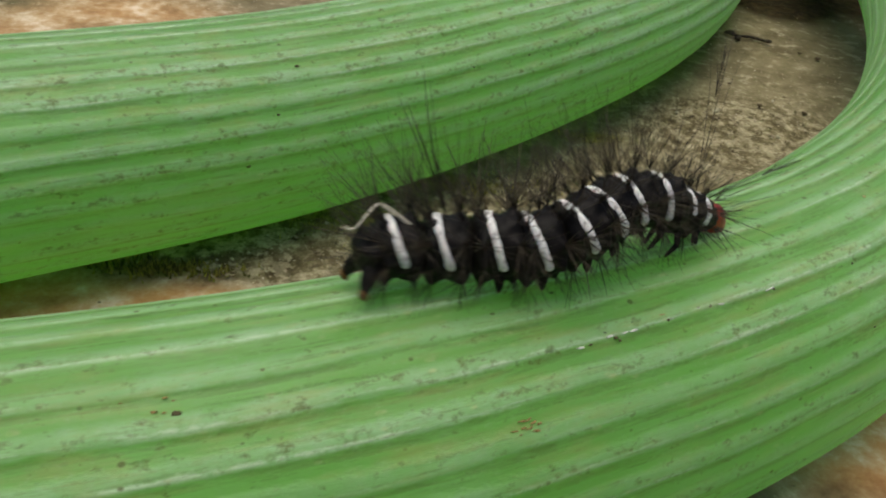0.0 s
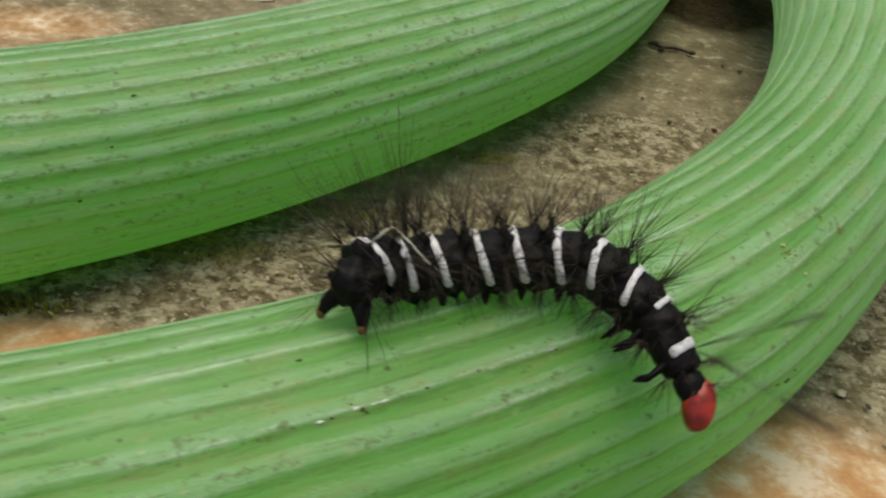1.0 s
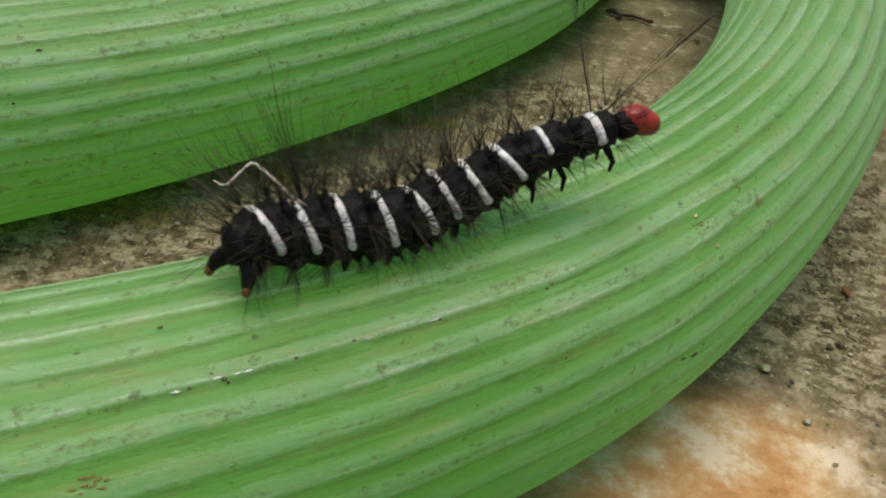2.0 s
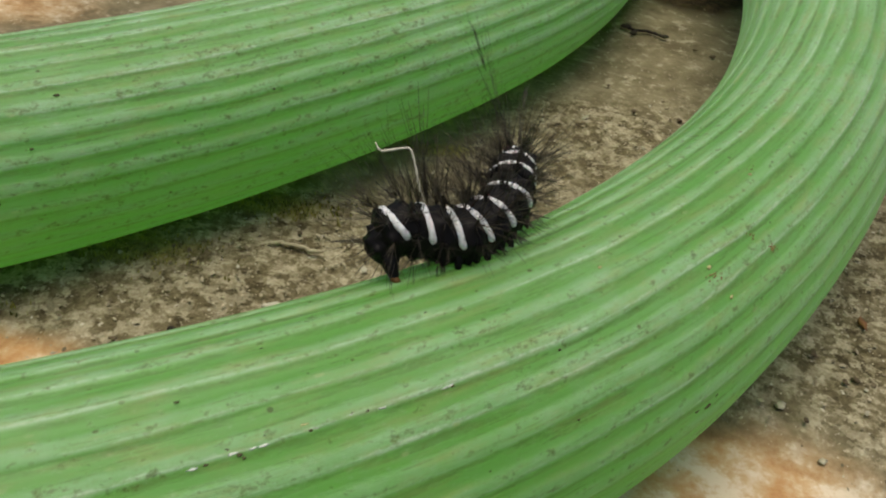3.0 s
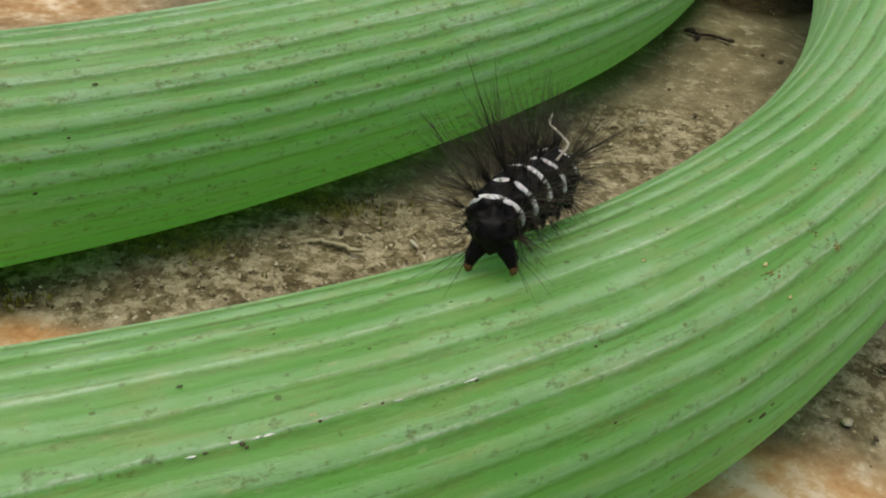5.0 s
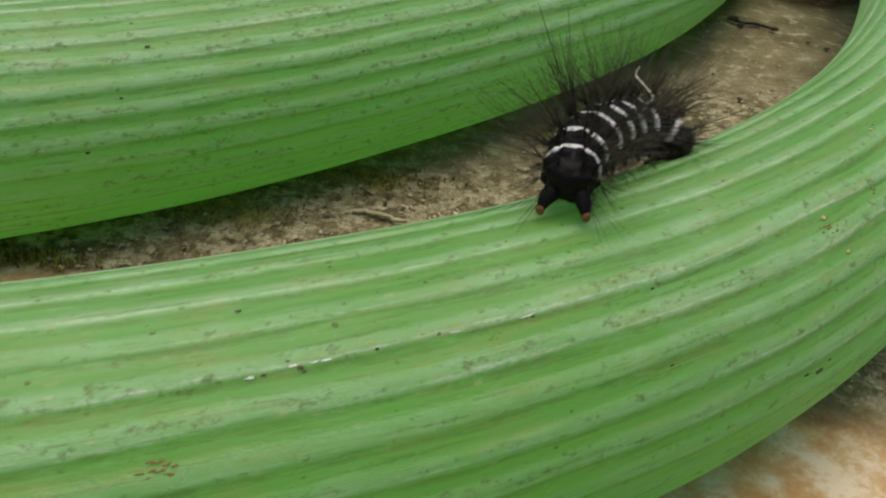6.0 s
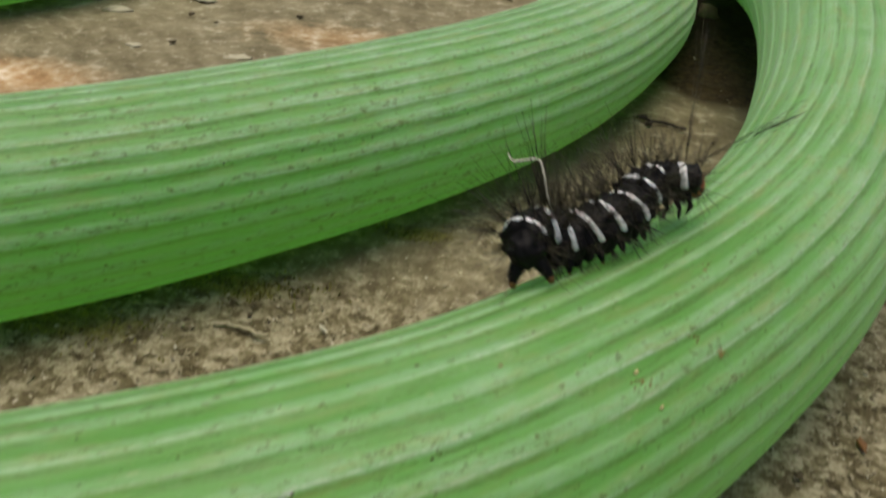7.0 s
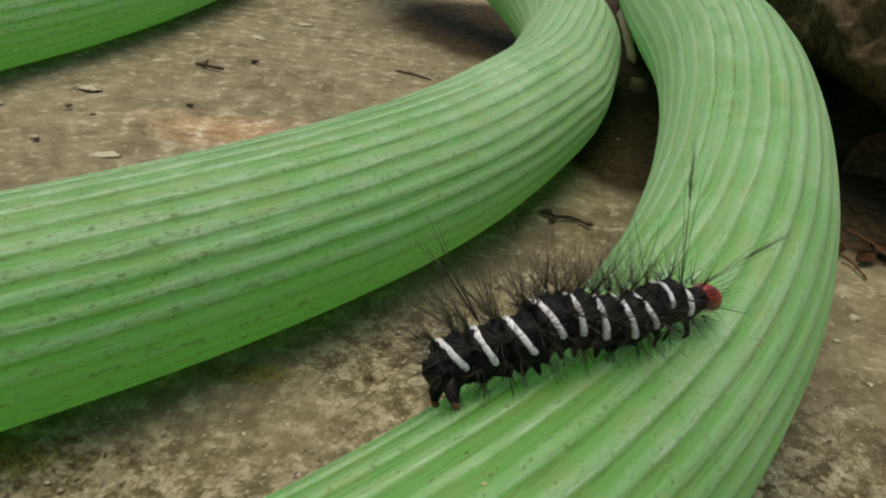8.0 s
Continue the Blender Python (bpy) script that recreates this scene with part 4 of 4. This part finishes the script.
def body_segment(k, root):
    """One ring of the body: black lumpy barrel, white band, warts with bristles, legs where it has them. Its middle is the band."""
    rnd = random.Random(100 + k)
    r, p = GIRTH[k] * MM, PITCH[k] * MM
    front = PITCH[min(k + 1, 10)] * MM
    bm = bmesh.new()
    back, ahead = -0.62 * p, (0.62 if k < 10 else 0.42) * front
    prof = []
    for i in range(25):
        s = i / 24
        x = back + (ahead - back) * s
        bulge = 0.80 + 0.26 * math.sin(math.pi * min(1, max(0, (s - 0.02) / 0.96))) ** 0.45
        dip = 0.09 * math.exp(-((x / (0.22 * p)) ** 2))
        prof.append((x, r * (bulge - dip)))
    prof = [(back - 0.12 * p, r * 0.4)] + prof + [(ahead + 0.12 * p, r * 0.4)]
    warts = [(row * p, radians(a + rnd.uniform(-6, 6)), r * rnd.uniform(0.14, 0.2), r * rnd.uniform(0.13, 0.22))
             for row in (-0.44, 0.44) for a in (-150, -105, -62, -22, 22, 62, 105, 150)]
    lathe(bm, prof, 48, 1.0, 0.07, k * 3.1, warts)
    # the belly sags
    for v in bm.verts:
        if v.co.z < 0:
            v.co.z *= 1.16
    seg = part("segment", bm, BLACK, root, "black lumpy body segment")
    # white band, broken below
    bm = bmesh.new()
    wide = (0.36 if k == 10 else 0.22 if k == 9 else 0.29) * MM
    n, low = 44, radians(112 if k != 9 else 80)
    rows = []
    for i in range(n + 1):
        a = -low + 2 * low * i / n
        w = wide * (0.80 + 0.22 * noise.noise(Vector((i * 0.25, k * 2.3, 0)))) * (1 if abs(a) < low * 0.84 else 1.1 if abs(a) < low * 0.96 else 0.6)
        off = 0.06 * MM * noise.noise(Vector((i * 0.16, k * 5.1, 4))) - (0.50 if k < 9 else 0.12) * MM * math.cos(a)
        row = []
        for f, h in ((-1.0, 0.90), (-0.9, 1.045), (0.0, 1.065), (0.9, 1.045), (1.0, 0.90)):
            row.append(bm.verts.new((off + w * f, r * h * math.sin(a), r * h * math.cos(a))))
        rows.append(row)
    for a, b in zip(rows, rows[1:]):
        for j in range(4):
            bm.faces.new((a[j], b[j], b[j + 1], a[j + 1]))
    part("band", bm, BAND, seg, "white band")
    # bristles
    bm = bmesh.new()
    long_one = k in (1, 2)
    for row in (-0.42, 0.42):
        for a in (-150, -105, -62, -22, 22, 62, 105, 150):
            q = radians(a)
            out = Vector((row * 0.5 + (-0.35 if k <= 2 else 0.25 if k >= 9 else 0), math.sin(q), math.cos(q)))
            at = (row * p, r * 1.12 * math.sin(q), r * 1.12 * math.cos(q))
            upper = abs(a) < 80
            tuft(bm, at, out, rnd, (17 if upper else 11) if k < 8 else 9, 1.5 if upper and k < 8 else 0.8, (5.5 if k < 8 else 3.6) if upper else 2.6, 0.55)
            if upper and rnd.random() < (0.9 if long_one else 0.35 if k < 8 else 0.1):
                tuft(bm, at, out, rnd, 2, 4.6, 6.6 if long_one else 5.4, 0.25)
    if k == 10:
        pencil(bm, (0.2 * MM, 0.5 * r, 0.95 * r), (0.15, 0.45, 1.0), 10.5, rnd)
        pencil(bm, (0.5 * MM, -0.2 * r, 1.0 * r), (1.0, -0.1, 0.62), 8.5, rnd)
    if k == 2:
        tuft(bm, (0, 0, r), (-0.25, 0.1, 1.0), rnd, 9, 5.5, 8.0, 0.10, 0.042 * MM)
    tagged(part("bristles", bm, HAIR, seg, "stiff black bristles"), kind="stuff")
    # legs
    if 3 <= k <= 6:
        for sgn in (-1, 1):
            leg(seg, (0.1, sgn * 0.75, -0.85), (0.1, sgn * 1.0, -1.5), (0.1, sgn * 1.0, -2.25), 0.36, True, 0.6)
    if k in (8, 9, 10):
        for sgn in (-1, 1):
            leg(seg, (0.4, sgn * 0.55, -0.8), (0.65, sgn * 0.95, -1.9), (0.4, sgn * 0.8, -2.85 if k < 10 else -2.6), 0.21, False)
    return seg


def tail_end(root):
    """The black rear end with its two clasping legs."""
    rnd = random.Random(77)
    bm = bmesh.new()
    lathe(bm, [(x * MM, y * MM * 0.9) for x, y in ((-0.95, 0.25), (-0.9, 0.5), (-0.82, 0.72), (-0.72, 0.88), (-0.6, 1.0), (-0.45, 1.12), (-0.3, 1.2), (-0.1, 1.27), (0.15, 1.34), (0.4, 1.38), (0.7, 1.4), (1.0, 1.38), (1.5, 1.15), (1.7, 0.5))], 48, 1.0, 0.16, 9.0,
          [(x * MM, radians(a + rnd.uniform(-8, 8)), 0.26 * MM, rnd.uniform(0.2, 0.34) * MM) for x, a in
           ((-0.3, -120), (-0.35, -72), (-0.3, -26), (-0.35, 26), (-0.3, 72), (-0.35, 120), (0.55, -100), (0.5, -50), (0.5, 0), (0.5, 50), (0.55, 100), (-0.85, -60), (-0.85, 60), (-0.9, 180))])
    seg = part("tail_end", bm, BLACK, root, "black blunt tail end")
    bm = bmesh.new()
    for a in (-120, -75, -30, 30, 75, 120):
        q = radians(a)
        tuft(bm, (-0.4 * MM, 1.2 * MM * math.sin(q), 1.2 * MM * math.cos(q)), (-0.8, math.sin(q), math.cos(q)), rnd, 9, 1.5, 4.4, 0.55)
    tagged(part("bristles", bm, HAIR, seg, "stiff black bristles"), kind="stuff")
    for sgn in (-1, 1):
        leg(seg, (-0.1, sgn * 0.6, -0.6), (-0.7, sgn * 1.1, -1.2), (-1.05, sgn * 1.3, -1.78), 0.5, True)
    return seg


def red_head(root):
    """The glossy red head capsule, cleft down the front, with dark mouthparts."""
    bm = bmesh.new()
    for sgn in (-1, 1):
        blob(bm, (0, sgn * 0.24 * MM, 0), 1.0 * MM, 3, (0.86, 0.66, 1.46), 0.05, sgn + 3)
    # the face slopes forwards
    tip = Euler((0, radians(-55), 0)).to_matrix()
    for v in bm.verts:
        v.co = tip @ v.co + Vector((-0.12, 0, -0.05)) * MM
    seg = part("head", bm, RED, root, "glossy red head capsule")
    bm = bmesh.new()
    lathe(bm, [(x * MM, y * MM) for x, y in ((-1.9, 0.5), (-1.7, 0.8), (-1.1, 0.9), (-0.5, 0.78), (-0.25, 0.6), (-0.1, 0.3))], 20, 1.0, 0.12, 2.0)
    part("collar", bm, BLACK, seg, "black collar behind the head")
    bm = bmesh.new()
    for sgn in (-1, 1):
        blob(bm, (0.78 * MM, sgn * 0.24 * MM, -0.72 * MM), 0.2 * MM, 2, (1.2, 0.8, 1.0), 0.1, sgn)
    part("mouthparts", bm, BLACK, seg, "dark mouthparts")
    rnd = random.Random(5)
    bm = bmesh.new()
    for a in (-100, -50, 0, 50, 100):
        q = radians(a)
        tuft(bm, (-0.9 * MM, 1.0 * MM * math.sin(q), 1.0 * MM * math.cos(q)), (0.6, math.sin(q), math.cos(q)), rnd, 4, 1.0, 2.6, 0.45)
    tagged(part("bristles", bm, HAIR, seg, "stiff black bristles"), kind="stuff")
    return seg


caterpillar = tagged(new("caterpillar"), "black caterpillar with white bands, long bristles and red head", "caterpillar")
PIECES = [tail_end(caterpillar)] + [body_segment(k, caterpillar) for k in range(1, 11)] + [red_head(caterpillar)]
bm = bmesh.new()
tube(bm, [Vector(p) * MM for p in ((0.15, -0.9, -0.4), (0, 0, 0), (0.05, 1.2, 0.1), (0.0, 2.3, 0.15), (-0.12, 2.5, 0.15), (-0.5, 2.58, 0.1), (-1.2, 2.62, 0.1), (-1.75, 2.66, 0.05), (-1.95, 2.85, 0.05), (-2.05, 3.3, 0.0))], [0.055 * MM] + [0.075 * MM] * 7 + [0.06 * MM, 0.025 * MM], 6)
THREAD_PART = part("thread", bm, THREAD, caterpillar, "pale stray thread caught on the back")
# where the thread is caught, in tenths of a millimetre, and its lean in degrees
THREAD_AT = [(0.0, (-221, -354, 235), 52), (0.5, (-113, -294, 242), -17), (1.0, (-85, -307, 236), 42), (1.5, (-102, -294, 240), 50), (3.0, (-29, -205, 241), 11), (3.5, (17, -190, 230), -22), (4.0, (29, -158, 212), -32), (4.5, (28, -165, 221), -37), (6.0, (48, -166, 223), -45), (6.5, (56, -129, 227), 4), (7.0, (117, -86, 244), 12), (7.5, (176, -22, 212), 50), (8.0, (228, 40, 208), 70)]

# the middle line of the body, tail to head, in tenths of a millimetre, with the way that the front of the back faces
SPINE = []


def spine(t, front, *nodes):
    SPINE.append((t, np.array(front), np.array(nodes) * 1e-4))


spine(0.0, (0.00, 0.00, 1.00), (-244, -355, 223), (-231, -349, 223), (-206, -348, 224), (-180, -348, 227), (-159, -345, 227), (-137, -336, 232), (-121, -324, 235), (-106, -313, 237), (-87, -305, 236), (-71, -299, 228), (-55, -286, 219), (-36, -273, 207))
spine(0.2, (0.00, 0.00, 1.00), (-184, -353, 225), (-180, -338, 226), (-160, -334, 227), (-142, -329, 230), (-127, -321, 231), (-110, -310, 228), (-91, -305, 221), (-74, -294, 218), (-59, -281, 217), (-46, -265, 217), (-30, -249, 212), (-7, -235, 203))
spine(0.5, (0.32, -0.01, 0.95), (-157, -306, 222), (-143, -294, 225), (-122, -293, 221), (-108, -296, 218), (-93, -295, 219), (-78, -289, 223), (-60, -281, 226), (-42, -267, 229), (-21, -255, 235), (-5, -247, 240), (21, -247, 246), (49, -255, 237))
spine(0.8, (0.91, 0.14, 0.39), (-132, -335, 227), (-121, -319, 227), (-100, -310, 223), (-84, -296, 224), (-66, -284, 225), (-52, -273, 227), (-32, -271, 226), (-16, -275, 222), (5, -283, 219), (22, -288, 220), (42, -301, 212), (60, -315, 194))
spine(1.0, (0.92, 0.14, 0.37), (-123, -320, 226), (-113, -302, 227), (-96, -296, 222), (-76, -289, 222), (-51, -285, 223), (-29, -282, 225), (-5, -284, 227), (15, -293, 227), (31, -308, 222), (41, -318, 217), (52, -336, 206), (65, -358, 188))
spine(1.2, (0.92, 0.14, 0.38), (-118, -308, 226), (-106, -296, 227), (-89, -295, 223), (-72, -291, 223), (-50, -287, 222), (-27, -286, 224), (-5, -290, 227), (16, -305, 227), (30, -325, 215), (40, -340, 204), (40, -361, 186), (34, -381, 168))
spine(1.5, (0.91, 0.14, 0.40), (-126, -303, 226), (-115, -296, 225), (-96, -293, 222), (-76, -290, 220), (-52, -285, 219), (-28, -282, 221), (-3, -286, 225), (15, -305, 221), (25, -328, 211), (30, -344, 203), (32, -370, 193), (35, -396, 183))
spine(1.7, (0.00, 0.00, 1.00), (-129, -317, 228), (-119, -305, 226), (-99, -298, 225), (-77, -292, 223), (-53, -288, 221), (-32, -280, 222), (-10, -277, 227), (9, -287, 231), (26, -293, 241), (46, -298, 251), (73, -302, 265), (98, -299, 277))
spine(2.8, (0.00, 0.00, 1.00), (-39, -255, 215), (-32, -243, 223), (-17, -236, 222), (-7, -225, 222), (6, -214, 221), (20, -199, 220), (32, -180, 220), (43, -157, 223), (53, -137, 223), (63, -121, 219), (81, -105, 210), (101, -90, 195))
spine(3.0, (0.00, 0.00, 1.00), (-49, -220, 206), (-41, -214, 216), (-23, -209, 213), (-5, -208, 211), (8, -201, 211), (21, -188, 212), (33, -168, 213), (39, -145, 215), (44, -125, 211), (48, -109, 204), (50, -87, 196), (52, -63, 185))
spine(3.5, (0.00, 0.00, 1.00), (-11, -227, 215), (-7, -213, 216), (4, -201, 217), (15, -188, 213), (26, -172, 211), (38, -154, 208), (45, -133, 206), (52, -114, 195), (59, -98, 181), (65, -84, 169), (70, -68, 153), (77, -49, 134))
spine(4.0, (0.00, 0.00, 1.00), (-4, -227, 220), (-1, -212, 219), (8, -199, 215), (17, -183, 212), (28, -169, 208), (39, -153, 204), (35, -140, 193), (33, -128, 176), (32, -118, 159), (31, -108, 143), (29, -96, 122), (26, -83, 99))
spine(4.2, (0.00, 0.00, 1.00), (-5, -231, 222), (-3, -215, 225), (7, -202, 221), (16, -186, 217), (29, -173, 212), (41, -157, 209), (39, -142, 203), (18, -142, 197), (-1, -147, 188), (-19, -150, 179), (-40, -159, 160), (-56, -170, 137))
spine(4.4, (0.00, 0.00, 1.00), (-1, -235, 225), (3, -220, 226), (12, -207, 222), (21, -191, 219), (33, -175, 215), (43, -157, 209), (36, -144, 202), (17, -130, 207), (0, -127, 205), (-16, -123, 206), (-39, -119, 210), (-69, -115, 214))
spine(4.5, (0.00, 0.00, 1.00), (-3, -231, 225), (0, -216, 225), (7, -204, 221), (16, -189, 218), (28, -174, 214), (40, -157, 208), (33, -149, 200), (10, -145, 217), (-10, -150, 217), (-29, -149, 216), (-58, -149, 207), (-86, -154, 197))
spine(4.7, (0.00, 0.00, 1.00), (-3, -235, 224), (-1, -218, 226), (8, -205, 223), (18, -190, 221), (30, -174, 216), (41, -155, 210), (42, -141, 197), (31, -123, 195), (27, -114, 178), (24, -103, 161), (16, -89, 138), (9, -74, 117))
spine(5.8, (0.00, 0.00, 1.00), (4, -246, 225), (8, -232, 227), (12, -216, 232), (16, -196, 232), (21, -174, 227), (24, -154, 222), (24, -136, 214), (24, -122, 199), (24, -112, 181), (24, -104, 163), (25, -94, 142), (26, -82, 120))
spine(6.0, (0.00, 0.00, 1.00), (9, -240, 225), (12, -225, 223), (17, -206, 224), (27, -187, 224), (37, -169, 220), (47, -154, 216), (59, -137, 211), (70, -123, 203), (80, -112, 195), (85, -127, 200), (93, -116, 187), (101, -103, 167))
spine(6.2, (0.00, 0.00, 1.00), (17, -198, 215), (21, -185, 216), (34, -173, 215), (44, -157, 216), (55, -141, 213), (64, -126, 208), (75, -110, 202), (87, -92, 195), (99, -77, 191), (112, -66, 187), (125, -54, 186), (144, -41, 187))
spine(6.5, (0.00, 0.00, 1.00), (47, -146, 201), (46, -133, 206), (60, -127, 209), (70, -116, 206), (79, -102, 204), (91, -90, 198), (106, -74, 194), (120, -53, 190), (137, -33, 191), (151, -19, 188), (169, -2, 188), (193, 14, 192))
spine(6.7, (0.00, 0.00, 1.00), (55, -139, 208), (61, -127, 212), (76, -121, 214), (89, -114, 211), (104, -104, 212), (119, -93, 211), (132, -78, 214), (144, -57, 217), (157, -38, 220), (170, -23, 218), (190, -10, 214), (217, 0, 206))
spine(7.0, (0.00, 0.00, 1.00), (107, -115, 215), (107, -97, 217), (119, -88, 217), (133, -85, 211), (150, -76, 215), (164, -67, 220), (180, -53, 223), (191, -33, 228), (205, -16, 230), (216, -6, 227), (223, -19, 238), (236, -7, 230))
spine(7.2, (0.00, 0.00, 1.00), (133, -86, 203), (139, -72, 206), (158, -63, 211), (174, -55, 216), (192, -45, 220), (204, -33, 223), (216, -17, 225), (227, 1, 229), (239, 18, 230), (254, 26, 225), (265, 19, 231), (276, 9, 237))
spine(7.5, (0.32, 0.01, 0.95), (167, -63, 215), (165, -45, 217), (175, -34, 212), (189, -24, 205), (207, -15, 205), (220, -5, 212), (234, 6, 219), (250, 11, 227), (268, 8, 236), (285, 2, 244), (304, -12, 242), (324, -29, 231))
spine(8.0, (0.00, 0.00, 1.00), (209, 3, 207), (217, 12, 212), (237, 16, 219), (258, 21, 226), (273, 30, 234), (289, 40, 233), (307, 46, 230), (326, 52, 229), (340, 60, 231), (353, 69, 236), (370, 78, 230), (394, 95, 229))

def body_poses(nodes, front):
    """The pose of each piece: along the spine, its back turned away from the hose, towards the front's own way at the head."""
    tangent = unit(np.gradient(nodes, axis=0))
    poses, up = [], None
    for k, (p, t) in enumerate(zip(nodes, tangent)):
        away = LOWER_AXIS - p
        near = LOWER_AXIS[np.argmin((away**2).sum(1))]
        w = 0.0 if k < 6 else min(1.0, (k - 5) / 4)
        want = (1 - w) * unit(p - near) + w * front
        if up is not None:
            want = want + 0.4 * up
        up = unit(want - t * (want @ t))
        side = np.cross(up, t)
        m = Matrix.Identity(4)
        for i in range(3):
            m[i][0], m[i][1], m[i][2], m[i][3] = t[i], side[i], up[i], p[i]
        poses.append(m)
    return poses


def motions():
    """The caterpillar feels about: its front swings over, draws in, hangs down behind, comes back and walks on."""
    roots, rows = [], [[] for _ in PIECES]
    for t, front, nodes in SPINE:
        base = Matrix.Translation(Vector(nodes[1]))
        roots.append((t, base))
        for k, m in enumerate(body_poses(nodes, front)):
            rows[k].append((t, base.inverted() @ m))
    walk(caterpillar, roots)
    moved = []
    for t, at, lean in THREAD_AT:
        k = max(i for i, (u, _) in enumerate(roots) if u <= t + 1e-6)
        moved.append((t, roots[k][1].inverted() @ pose(*(v * 1e-4 for v in at), 55, -6, 0) @ pose(0, 0, 0, 0, 0, lean)))
    walk(THREAD_PART, moved)
    for piece, its in zip(PIECES, rows):
        walk(piece, its)


motions()
